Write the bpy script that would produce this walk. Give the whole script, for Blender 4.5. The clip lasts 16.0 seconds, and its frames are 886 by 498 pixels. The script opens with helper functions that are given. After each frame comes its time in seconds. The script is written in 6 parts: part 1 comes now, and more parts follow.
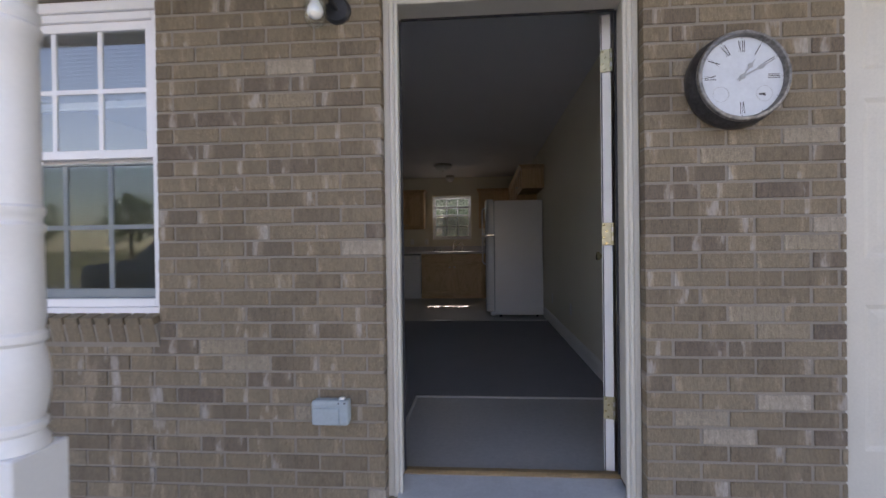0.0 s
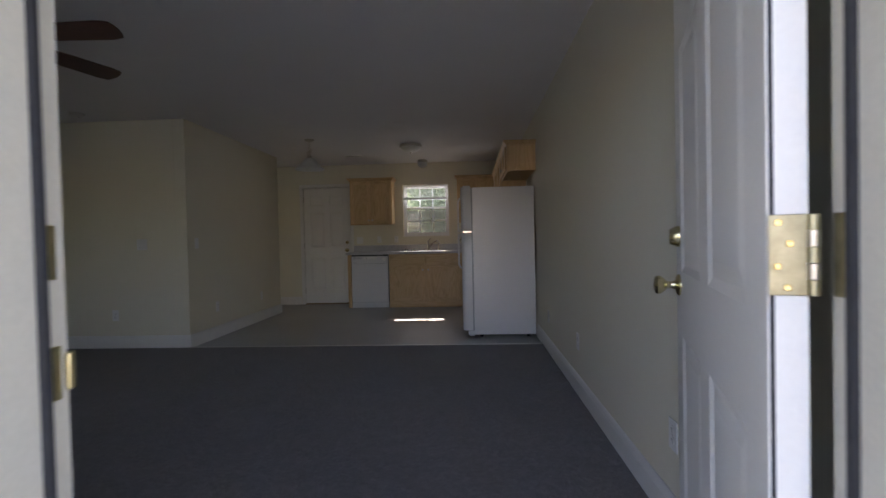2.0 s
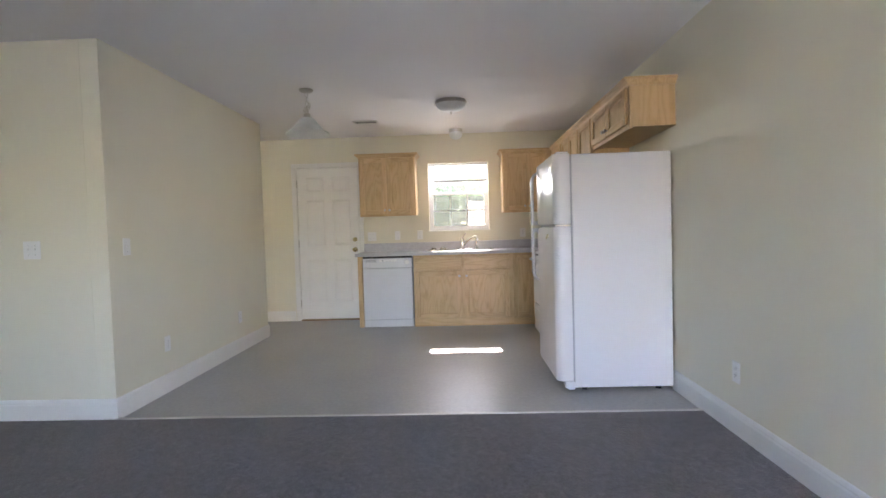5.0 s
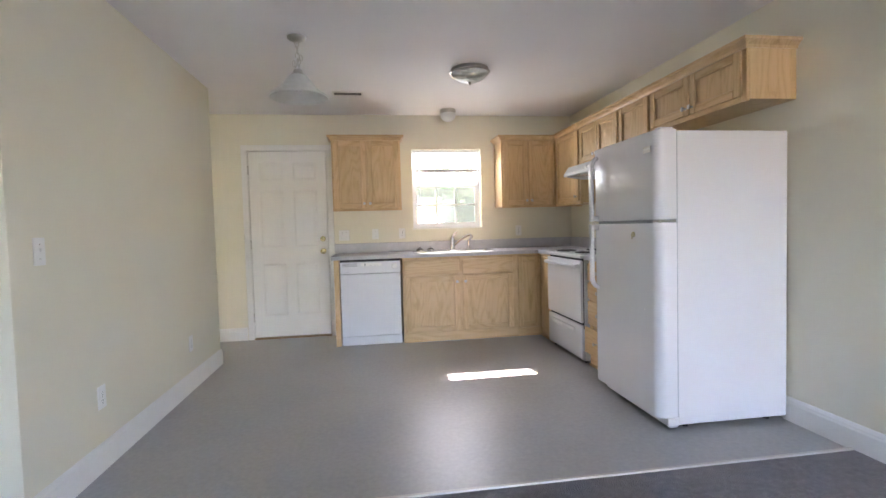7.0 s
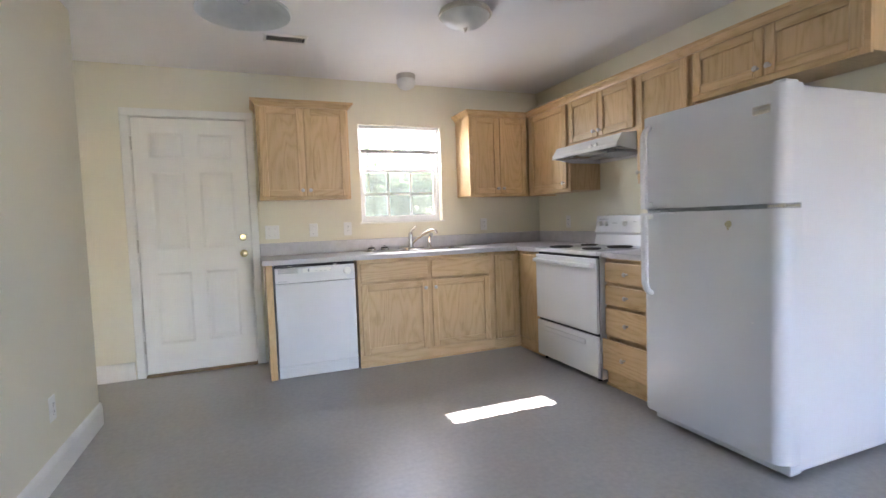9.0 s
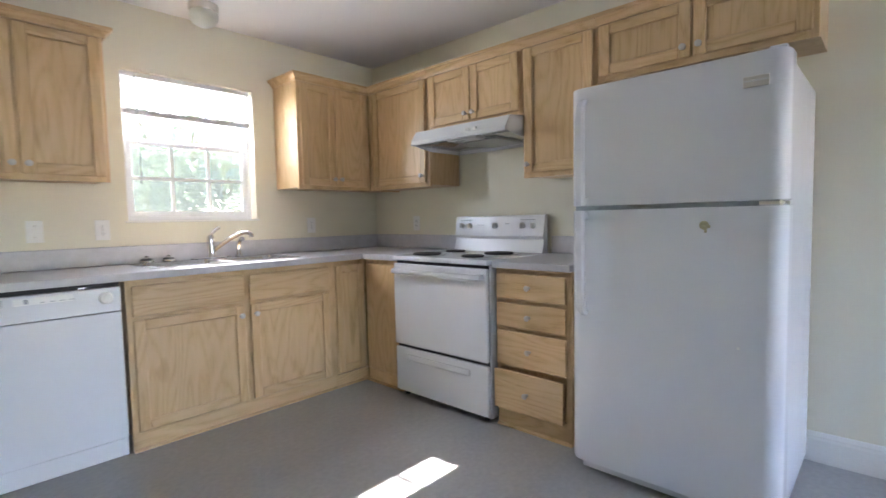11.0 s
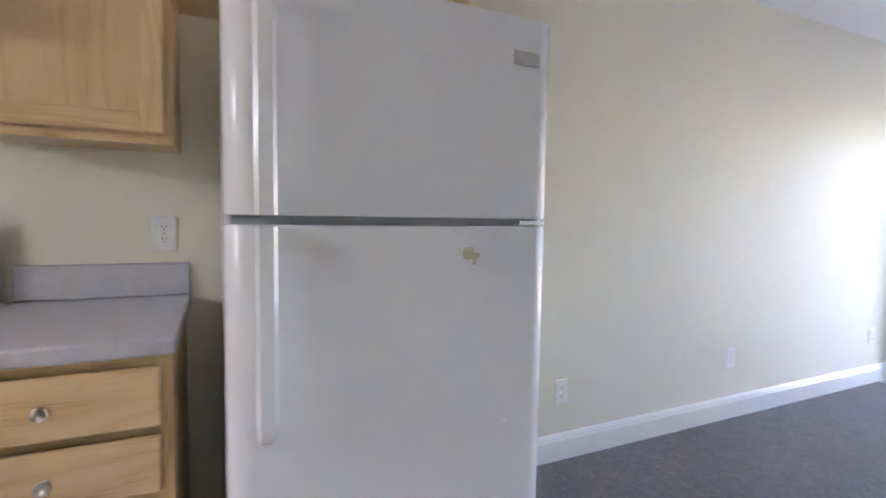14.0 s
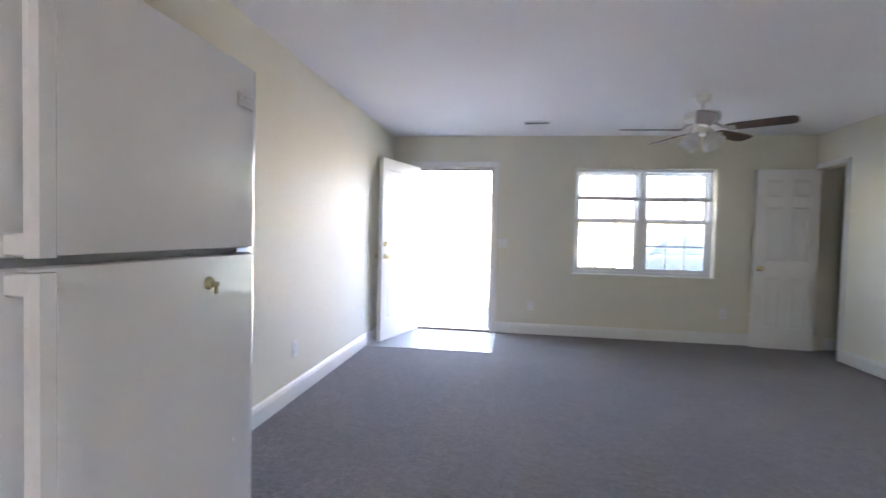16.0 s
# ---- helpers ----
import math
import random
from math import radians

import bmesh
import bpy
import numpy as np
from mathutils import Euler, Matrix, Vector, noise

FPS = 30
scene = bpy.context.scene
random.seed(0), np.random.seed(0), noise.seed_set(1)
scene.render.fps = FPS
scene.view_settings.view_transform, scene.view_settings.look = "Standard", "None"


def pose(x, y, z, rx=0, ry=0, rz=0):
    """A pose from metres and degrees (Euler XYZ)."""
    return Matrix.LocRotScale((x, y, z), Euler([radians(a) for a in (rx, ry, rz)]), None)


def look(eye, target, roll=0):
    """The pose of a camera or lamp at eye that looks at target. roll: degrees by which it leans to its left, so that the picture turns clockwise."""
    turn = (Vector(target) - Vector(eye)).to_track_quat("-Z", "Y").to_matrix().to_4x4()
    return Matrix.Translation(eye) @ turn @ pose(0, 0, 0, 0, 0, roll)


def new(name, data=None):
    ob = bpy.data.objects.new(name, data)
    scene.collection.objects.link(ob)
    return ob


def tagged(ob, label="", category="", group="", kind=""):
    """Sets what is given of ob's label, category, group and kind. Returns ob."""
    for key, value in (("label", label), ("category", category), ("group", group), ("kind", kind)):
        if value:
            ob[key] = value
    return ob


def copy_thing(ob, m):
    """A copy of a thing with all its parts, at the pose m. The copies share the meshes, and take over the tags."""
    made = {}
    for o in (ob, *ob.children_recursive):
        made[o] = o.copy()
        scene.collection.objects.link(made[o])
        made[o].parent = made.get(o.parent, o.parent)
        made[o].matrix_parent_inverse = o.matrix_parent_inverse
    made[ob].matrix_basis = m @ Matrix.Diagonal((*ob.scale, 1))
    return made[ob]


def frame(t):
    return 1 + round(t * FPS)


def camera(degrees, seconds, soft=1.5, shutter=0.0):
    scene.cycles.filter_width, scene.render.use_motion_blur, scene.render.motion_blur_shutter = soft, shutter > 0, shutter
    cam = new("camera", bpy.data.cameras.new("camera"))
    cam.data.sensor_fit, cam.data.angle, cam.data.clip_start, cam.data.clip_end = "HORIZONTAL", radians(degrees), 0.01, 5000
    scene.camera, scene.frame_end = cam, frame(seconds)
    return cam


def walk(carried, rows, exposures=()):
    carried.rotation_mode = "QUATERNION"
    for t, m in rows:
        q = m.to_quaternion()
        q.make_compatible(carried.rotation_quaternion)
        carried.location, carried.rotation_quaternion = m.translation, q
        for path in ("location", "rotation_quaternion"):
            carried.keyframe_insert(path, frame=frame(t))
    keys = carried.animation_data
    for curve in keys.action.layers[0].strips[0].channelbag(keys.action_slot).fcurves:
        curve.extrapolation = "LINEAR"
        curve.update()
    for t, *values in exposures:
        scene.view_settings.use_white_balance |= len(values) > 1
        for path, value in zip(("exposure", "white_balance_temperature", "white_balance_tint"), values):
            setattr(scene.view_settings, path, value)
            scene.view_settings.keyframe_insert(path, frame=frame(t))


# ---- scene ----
cam = camera(84.8, 16.0, soft=1.5, shutter=0.3)
PATH = [
    (0, (-0.9, -2.195, 1.027), (-1.055, -0.201, 1.015), -0.7),
    (0.5, (-0.823, -1.782, 1.053), (-0.967, 0.213, 1.035), -0.9),
    (1, (-0.8, -1.406, 1.069), (-0.931, 0.589, 1.045), -1.0),
    (1.5, (-0.787, -1.034, 1.11), (-0.903, 0.962, 1.078), -1.0),
    (2, (-0.731, -0.607, 1.101), (-0.843, 1.389, 1.061), -1.3),
    (2.5, (-0.733, -0.221, 1.095), (-0.837, 1.776, 1.049), -1.4),
    (3, (-0.752, 0.136, 1.095), (-0.848, 2.133, 1.045), -1.6),
    (3.5, (-0.787, 0.559, 1.118), (-0.877, 2.557, 1.059), -1.6),
    (4, (-0.932, 0.846, 1.15), (-1.019, 2.843, 1.093), -1.5),
    (4.5, (-1.217, 1.114, 1.192), (-1.302, 3.111, 1.119), -1.5),
    (5, (-1.476, 1.369, 1.162), (-1.55, 3.366, 1.088), -1.7),
    (5.2, (-1.585, 1.492, 1.144), (-1.653, 3.489, 1.068), -1.7),
    (7.5, (-2.523, 2.551, 1.178), (-2.073, 4.498, 1.079), -1.6),
    (8, (-2.666, 2.821, 1.162), (-2.066, 4.725, 1.053), -1.7),
    (10.3, (-2.85, 4.176, 1.163), (-1.761, 5.85, 1.048), -1.7),
    (10.5, (-2.835, 4.267, 1.16), (-1.628, 5.858, 1.045), -1.5),
    (11, (-2.724, 4.5, 1.145), (-1.263, 5.86, 1.02), -1.2),
    (11.5, (-2.568, 4.766, 1.182), (-0.931, 5.907, 1.041), -1.1),
    (12, (-2.471, 5.003, 1.214), (-0.666, 5.847, 1.041), -0.9),
    (12.5, (-2.311, 5.13, 1.196), (-0.362, 5.55, 1.029), -0.3),
    (13, (-2.085, 5.252, 1.201), (-0.092, 5.311, 1.043), 0.1),
    (13.5, (-1.95, 5.425, 1.188), (0.009, 5.047, 1.044), 0.7),
    (14, (-1.84, 5.537, 1.188), (-0.034, 4.689, 1.054), 0.9),
    (14.5, (-1.724, 5.61, 1.194), (-0.148, 4.384, 1.075), 1.1),
    (15, (-1.596, 5.694, 1.225), (-0.362, 4.123, 1.12), 1.4),
    (15.2, (-1.577, 5.724, 1.234), (-0.523, 4.026, 1.13), 1.5),
    (15.5, (-1.583, 5.847, 1.239), (-0.799, 4.009, 1.157), 1.3),
    (16, (-1.551, 6.061, 1.237), (-1.26, 4.083, 1.169), 1.4),
]
EXPOSURES = [
    (0.0, 1.64, 7450, 31), (0.5, 1.84, 7500, 31), (1.0, 2.29, 7450, 31), (1.5, 2.5, 7400, 30), (2.0, 2.82, 7300, 29),
    (2.5, 3.42, 7200, 26), (3.0, 3.98, 7100, 26), (3.5, 4.38, 7100, 26), (4.0, 4.69, 7100, 26), (5.0, 5.16, 7000, 27),
    (7.5, 5.42, 6850, 28), (11.0, 5.42, 6380, 25), (13.0, 5.6, 6450, 29), (14.0, 5.62, 6600, 30), (16.0, 5.44, 6900, 30),
]
walk(cam, [(t, look(eye, target, roll)) for t, eye, target, roll in PATH], EXPOSURES)

# ---- daylight ----
SUN_EL, SUN_AZ = 39.3, -1.0  # the sun stands behind the house, over the kitchen window
world = bpy.data.worlds.new("daylight")
scene.world = world
world.use_nodes = True
wn = world.node_tree
sky = wn.nodes.new("ShaderNodeTexSky")
sky.sky_type = "NISHITA"
sky.sun_disc = False
sky.sun_elevation = radians(SUN_EL)
sky.sun_rotation = radians(SUN_AZ)
sky.air_density, sky.dust_density, sky.ozone_density = 1.0, 0.6, 1.0
wn.links.new(sky.outputs[0], wn.nodes["Background"].inputs[0])
wn.nodes["Background"].inputs[1].default_value = 0.15
sun_data = bpy.data.lights.new("sun", "SUN")
sun_data.energy, sun_data.angle, sun_data.color = 5.0, radians(0.6), (1.0, 0.955, 0.885)
sun = new("sun", sun_data)
sun.matrix_world = look((0, 0, 30), (30 * math.sin(radians(-SUN_AZ)), -30, 30 - 30 * math.tan(radians(SUN_EL))))


def opening_light(name, at, w, h, watts, toward):
    """Added area lamp boosting the sky's light in the upper part of an opening."""
    ld = bpy.data.lights.new(name, "AREA")
    ld.shape, ld.size, ld.size_y, ld.energy, ld.color = "RECTANGLE", w, h, watts, (0.82, 0.93, 1.0)
    new(name, ld).matrix_world = look(at, toward)


opening_light("daylight_boost_kitchen_window", (-1.487, 7.985, 1.80), 0.72, 0.30, 0.56, (-1.487, 6.985, 1.76))

# ---- materials ----


def nodes_of(name):
    m = bpy.data.materials.new(name)
    m.use_nodes = True
    return m, m.node_tree, m.node_tree.nodes["Principled BSDF"]


def put(nt, kind, **vals):
    n = nt.nodes.new(kind)
    for k, v in vals.items():
        if k in n.inputs:
            n.inputs[k].default_value = v
    return n


def ramp(nt, fac, stops):
    r = nt.nodes.new("ShaderNodeValToRGB")
    els = r.color_ramp.elements
    while len(els) < len(stops):
        els.new(0.5)
    for e, (p, c) in zip(els, stops):
        e.position, e.color = p, (*c, 1)
    nt.links.new(fac, r.inputs[0])
    return r.outputs[0]


def local(nt, scale=(1, 1, 1), jitter=False):
    tc = nt.nodes.new("ShaderNodeTexCoord")
    mp = nt.nodes.new("ShaderNodeMapping")
    mp.inputs["Scale"].default_value = scale
    nt.links.new(tc.outputs["Object"], mp.inputs[0])
    if jitter:
        oi = nt.nodes.new("ShaderNodeObjectInfo")
        mul = nt.nodes.new("ShaderNodeVectorMath")
        mul.operation = "SCALE"
        mul.inputs[0].default_value = (13.1, 7.7, 5.3)
        nt.links.new(oi.outputs["Random"], mul.inputs["Scale"])
        nt.links.new(mul.outputs[0], mp.inputs["Location"])
    return mp.outputs[0]


def mat(name, col, rough=0.5, metal=0.0, var=0.06, scale=3.0, grain=60.0, bump=0.15, depth=0.001, rvar=0.08, spec=0.5, coat=0.0):
    """A plain surface with broad and fine variation of tone, gloss and relief."""
    m, nt, b = nodes_of(name)
    v = local(nt)
    big = put(nt, "ShaderNodeTexNoise", Scale=scale, Detail=5.0, Roughness=0.6)
    fine = put(nt, "ShaderNodeTexNoise", Scale=grain, Detail=4.0, Roughness=0.6)
    nt.links.new(v, big.inputs[0])
    nt.links.new(v, fine.inputs[0])
    mix = nt.nodes.new("ShaderNodeMath")
    mix.operation = "MULTIPLY_ADD"
    mix.inputs[1].default_value = 0.5
    nt.links.new(fine.outputs[0], mix.inputs[0])
    half = nt.nodes.new("ShaderNodeMath")
    half.operation = "MULTIPLY"
    half.inputs[1].default_value = 0.5
    nt.links.new(big.outputs[0], half.inputs[0])
    nt.links.new(half.outputs[0], mix.inputs[2])
    lo = tuple(max(0, c * (1 - 2 * var)) for c in col)
    hi = tuple(min(1, c * (1 + 2 * var)) for c in col)
    nt.links.new(ramp(nt, mix.outputs[0], [(0.25, lo), (0.75, hi)]), b.inputs["Base Color"])
    mr = nt.nodes.new("ShaderNodeMapRange")
    mr.inputs["To Min"].default_value, mr.inputs["To Max"].default_value = max(0.02, rough - rvar), min(1, rough + rvar)
    nt.links.new(big.outputs[0], mr.inputs[0])
    nt.links.new(mr.outputs[0], b.inputs["Roughness"])
    b.inputs["Metallic"].default_value = metal
    b.inputs["Specular IOR Level"].default_value = spec
    b.inputs["Coat Weight"].default_value = coat
    if bump:
        bp = put(nt, "ShaderNodeBump", Strength=bump, Distance=depth)
        nt.links.new(fine.outputs[0], bp.inputs["Height"])
        nt.links.new(bp.outputs[0], b.inputs["Normal"])
    return m


def oak(name, along):
    """Honey oak; along: the axis of the grain. Broad arched figure, fine dark pores, each piece with its own tone."""
    m, nt, b = nodes_of(name)
    sc = [1.0, 1.0, 1.0]
    sc[along] = 0.17
    warp = put(nt, "ShaderNodeTexNoise", Scale=4.2, Detail=2.0, Roughness=0.45)
    nt.links.new(local(nt, sc, True), warp.inputs[0])
    rings = nt.nodes.new("ShaderNodeMath")
    rings.operation = "MULTIPLY"
    rings.inputs[1].default_value = 19.0
    nt.links.new(warp.outputs[0], rings.inputs[0])
    fr = nt.nodes.new("ShaderNodeMath")
    fr.operation = "PINGPONG"
    fr.inputs[1].default_value = 0.5
    nt.links.new(rings.outputs[0], fr.inputs[0])
    base = ramp(nt, fr.outputs[0], [(0.0, (0.622, 0.416, 0.211)), (0.12, (0.645, 0.438, 0.228)), (0.28, (0.67, 0.462, 0.248)), (0.5, (0.682, 0.475, 0.261))])
    sc2 = [330.0, 330.0, 330.0]
    sc2[along] = 11.0
    pores = put(nt, "ShaderNodeTexNoise", Scale=1.0, Detail=2.0, Roughness=0.6)
    nt.links.new(local(nt, sc2, True), pores.inputs[0])
    pcol = ramp(nt, pores.outputs[0], [(0.34, (0.66, 0.53, 0.40)), (0.48, (1, 1, 1))])
    dense = ramp(nt, fr.outputs[0], [(0.0, (0.52, 0.52, 0.52)), (0.22, (0.2, 0.2, 0.2))])
    mx = nt.nodes.new("ShaderNodeMixRGB")
    mx.blend_type = "MULTIPLY"
    nt.links.new(dense, mx.inputs[0])
    nt.links.new(base, mx.inputs[1])
    nt.links.new(pcol, mx.inputs[2])
    # soft darker mineral patches
    sc3 = [9.0, 9.0, 9.0]
    sc3[along] = 3.0
    patch = put(nt, "ShaderNodeTexNoise", Scale=1.0, Detail=3.0, Roughness=0.55)
    nt.links.new(local(nt, sc3, True), patch.inputs[0])
    mp = nt.nodes.new("ShaderNodeMixRGB")
    mp.blend_type = "MULTIPLY"
    mp.inputs[0].default_value = 1.0
    nt.links.new(mx.outputs[0], mp.inputs[1])
    nt.links.new(ramp(nt, patch.outputs[0], [(0.30, (1.05, 1.05, 1.05)), (0.60, (1.0, 1.0, 1.0)), (0.68, (0.86, 0.82, 0.76))]), mp.inputs[2])
    oi = nt.nodes.new("ShaderNodeObjectInfo")
    tone = ramp(nt, oi.outputs["Random"], [(0.0, (0.91, 0.89, 0.86)), (1.0, (1.06, 1.05, 1.04))])
    mx2 = nt.nodes.new("ShaderNodeMixRGB")
    mx2.blend_type = "MULTIPLY"
    mx2.inputs[0].default_value = 1.0
    nt.links.new(mp.outputs[0], mx2.inputs[1])
    nt.links.new(tone, mx2.inputs[2])
    nt.links.new(mx2.outputs[0], b.inputs["Base Color"])
    b.inputs["Roughness"].default_value = 0.36
    bp = put(nt, "ShaderNodeBump", Strength=0.12, Distance=0.0005)
    nt.links.new(pores.outputs[0], bp.inputs["Height"])
    nt.links.new(bp.outputs[0], b.inputs["Normal"])
    return m


def brick_mat():
    m, nt, b = nodes_of("brick_clay")
    v = local(nt, (1, 1, 1), True)
    oi = nt.nodes.new("ShaderNodeObjectInfo")
    geo = nt.nodes.new("ShaderNodeNewGeometry")
    add = nt.nodes.new("ShaderNodeMath")
    add.operation = "ADD"
    nt.links.new(oi.outputs["Random"], add.inputs[0])
    nt.links.new(geo.outputs["Random Per Island"], add.inputs[1])
    fr = nt.nodes.new("ShaderNodeMath")
    fr.operation = "FRACT"
    nt.links.new(add.outputs[0], fr.inputs[0])
    tone = ramp(nt, fr.outputs[0], [(0.0, (0.140, 0.107, 0.080)), (0.10, (0.168, 0.131, 0.090)), (0.45, (0.202, 0.157, 0.104)), (0.92, (0.229, 0.181, 0.122)), (0.97, (0.28, 0.23, 0.165)), (1.0, (0.36, 0.31, 0.25))])
    flash = put(nt, "ShaderNodeTexNoise", Scale=1.0, Detail=2.0, Roughness=0.55)
    nt.links.new(local(nt, (13.0, 3.0, 2.0), True), flash.inputs[0])
    fc = ramp(nt, flash.outputs[0], [(0.30, (0.78, 0.76, 0.76)), (0.42, (0.95, 0.95, 0.95)), (0.57, (1.05, 1.04, 1.03)), (0.605, (1.45, 1.45, 1.47)), (0.70, (1.95, 1.98, 2.05))])
    m1 = nt.nodes.new("ShaderNodeMixRGB")
    m1.blend_type = "MULTIPLY"
    m1.inputs[0].default_value = 0.6
    nt.links.new(tone, m1.inputs[1])
    nt.links.new(fc, m1.inputs[2])
    sand = put(nt, "ShaderNodeTexNoise", Scale=260.0, Detail=3.0, Roughness=0.7)
    nt.links.new(v, sand.inputs[0])
    sc = ramp(nt, sand.outputs[0], [(0.3, (0.66, 0.66, 0.66)), (0.55, (1.03, 1.03, 1.03)), (0.72, (1.7, 1.64, 1.58))])
    m2 = nt.nodes.new("ShaderNodeMixRGB")
    m2.blend_type = "MULTIPLY"
    m2.inputs[0].default_value = 0.7
    nt.links.new(m1.outputs[0], m2.inputs[1])
    nt.links.new(sc, m2.inputs[2])
    # pale bloom on some bricks, with fine upright drag marks
    bloom = put(nt, "ShaderNodeTexNoise", Scale=1.0, Detail=4.0, Roughness=0.6)
    nt.links.new(local(nt, (11.0, 2.0, 2.5), True), bloom.inputs[0])
    bf = ramp(nt, bloom.outputs[0], [(0.60, (0, 0, 0)), (0.64, (0.55, 0.55, 0.55)), (0.72, (0.9, 0.9, 0.9))])
    m3 = nt.nodes.new("ShaderNodeMixRGB")
    nt.links.new(bf, m3.inputs[0])
    nt.links.new(m2.outputs[0], m3.inputs[1])
    m3.inputs[2].default_value = (0.40, 0.36, 0.315, 1)
    drag = put(nt, "ShaderNodeTexNoise", Scale=1.0, Detail=3.0, Roughness=0.7)
    nt.links.new(local(nt, (150.0, 150.0, 34.0), True), drag.inputs[0])
    m4 = nt.nodes.new("ShaderNodeMixRGB")
    m4.blend_type = "MULTIPLY"
    m4.inputs[0].default_value = 0.75
    nt.links.new(m3.outputs[0], m4.inputs[1])
    nt.links.new(ramp(nt, drag.outputs[0], [(0.32, (0.70, 0.69, 0.68)), (0.5, (1.02, 1.02, 1.02)), (0.72, (1.25, 1.24, 1.22))]), m4.inputs[2])
    nt.links.new(m4.outputs[0], b.inputs["Base Color"])
    b.inputs["Roughness"].default_value = 0.85
    bp = put(nt, "ShaderNodeBump", Strength=0.5, Distance=0.002)
    nt.links.new(sand.outputs[0], bp.inputs["Height"])
    nt.links.new(bp.outputs[0], b.inputs["Normal"])
    return m


def glass_mat(name, tint=(0.93, 0.96, 0.95), clear=1.0):
    m = bpy.data.materials.new(name)
    m.use_nodes = True
    nt = m.node_tree
    nt.nodes.remove(nt.nodes["Principled BSDF"])
    tr = nt.nodes.new("ShaderNodeBsdfTransparent")
    tr.inputs[0].default_value = (*tint, 1)
    gl = nt.nodes.new("ShaderNodeBsdfGlossy")
    gl.inputs["Roughness"].default_value = 0.01
    lw = nt.nodes.new("ShaderNodeLayerWeight")
    lw.inputs[0].default_value = 0.5
    pw = nt.nodes.new("ShaderNodeMath")
    pw.operation = "POWER"
    pw.inputs[1].default_value = 5.0
    nt.links.new(lw.outputs["Facing"], pw.inputs[0])
    fr = nt.nodes.new("ShaderNodeMath")
    fr.operation = "MULTIPLY_ADD"
    fr.inputs[1].default_value, fr.inputs[2].default_value = 0.87, 0.13
    nt.links.new(pw.outputs[0], fr.inputs[0])
    mx = nt.nodes.new("ShaderNodeMixShader")
    nt.links.new(fr.outputs[0], mx.inputs[0])
    nt.links.new(tr.outputs[0], mx.inputs[1])
    nt.links.new(gl.outputs[0], mx.inputs[2])
    nt.links.new(mx.outputs[0], nt.nodes["Material Output"].inputs[0])
    return m


def frosted(name, col, weight=0.6):
    m, nt, b = nodes_of(name)
    v = local(nt)
    n = put(nt, "ShaderNodeTexNoise", Scale=14.0, Detail=4.0, Roughness=0.6)
    nt.links.new(v, n.inputs[0])
    nt.links.new(ramp(nt, n.outputs[0], [(0.3, tuple(c * 0.88 for c in col)), (0.7, col)]), b.inputs["Base Color"])
    b.inputs["Roughness"].default_value = 0.35
    b.inputs["Transmission Weight"].default_value = weight
    return m


def carpet_mat():
    m, nt, b = nodes_of("charcoal_carpet")
    v = local(nt)
    big = put(nt, "ShaderNodeTexNoise", Scale=1.3, Detail=5.0, Roughness=0.65)
    tuft = put(nt, "ShaderNodeTexVoronoi", Scale=210.0)
    speck = put(nt, "ShaderNodeTexNoise", Scale=45.0, Detail=6.0, Roughness=0.75)
    for n in (big, tuft, speck):
        nt.links.new(v, n.inputs[0])
    c1 = ramp(nt, speck.outputs[0], [(0.3, (0.076, 0.064, 0.061)), (0.55, (0.153, 0.130, 0.126)), (0.75, (0.255, 0.221, 0.214))])
    c2 = ramp(nt, big.outputs[0], [(0.3, (0.85, 0.85, 0.85)), (0.7, (1.12, 1.12, 1.12))])
    mx = nt.nodes.new("ShaderNodeMixRGB")
    mx.blend_type = "MULTIPLY"
    mx.inputs[0].default_value = 1.0
    nt.links.new(c1, mx.inputs[1])
    nt.links.new(c2, mx.inputs[2])
    nt.links.new(mx.outputs[0], b.inputs["Base Color"])
    b.inputs["Roughness"].default_value = 0.95
    b.inputs["Sheen Weight"].default_value = 0.3
    b.inputs["Specular IOR Level"].default_value = 0.15
    bp = put(nt, "ShaderNodeBump", Strength=0.8, Distance=0.004)
    nt.links.new(tuft.outputs[0], bp.inputs["Height"])
    nt.links.new(bp.outputs[0], b.inputs["Normal"])
    return m


WALL = mat("yellow_wall_paint", (0.768, 0.726, 0.592), 0.6, var=0.02, scale=1.2, grain=220, bump=0.12, depth=0.0012)
CEIL = mat("white_ceiling_paint", (0.86, 0.84, 0.845), 0.85, var=0.02, scale=1.0, grain=180, bump=0.25, depth=0.0015)
TRIM = mat("white_trim_paint", (0.80, 0.787, 0.75), 0.35, var=0.025, scale=4, grain=90, bump=0.08, depth=0.0006)
CREAM = mat("cream_trim_paint", (0.59, 0.56, 0.485), 0.42, var=0.05, scale=5, grain=110, bump=0.12, depth=0.0008)
DOORP = mat("white_door_paint", (0.835, 0.82, 0.785), 0.38, var=0.025, scale=3, grain=120, bump=0.1, depth=0.0007)
VINYLW = mat("white_window_vinyl", (0.82, 0.82, 0.83), 0.3, var=0.02, scale=5, grain=80, bump=0.03)
APPL = mat("white_appliance_enamel", (0.745, 0.745, 0.76), 0.24, var=0.012, scale=2, grain=420, bump=0.14, depth=0.0004, rvar=0.05)
PLASTIC = mat("white_plate_plastic", (0.82, 0.81, 0.78), 0.35, var=0.02, bump=0.03)
GREYPL = mat("grey_plastic", (0.36, 0.37, 0.38), 0.5, var=0.06)
BOXGREY = mat("grey_outlet_box_plastic", (0.34, 0.40, 0.42), 0.5, var=0.07, scale=20)
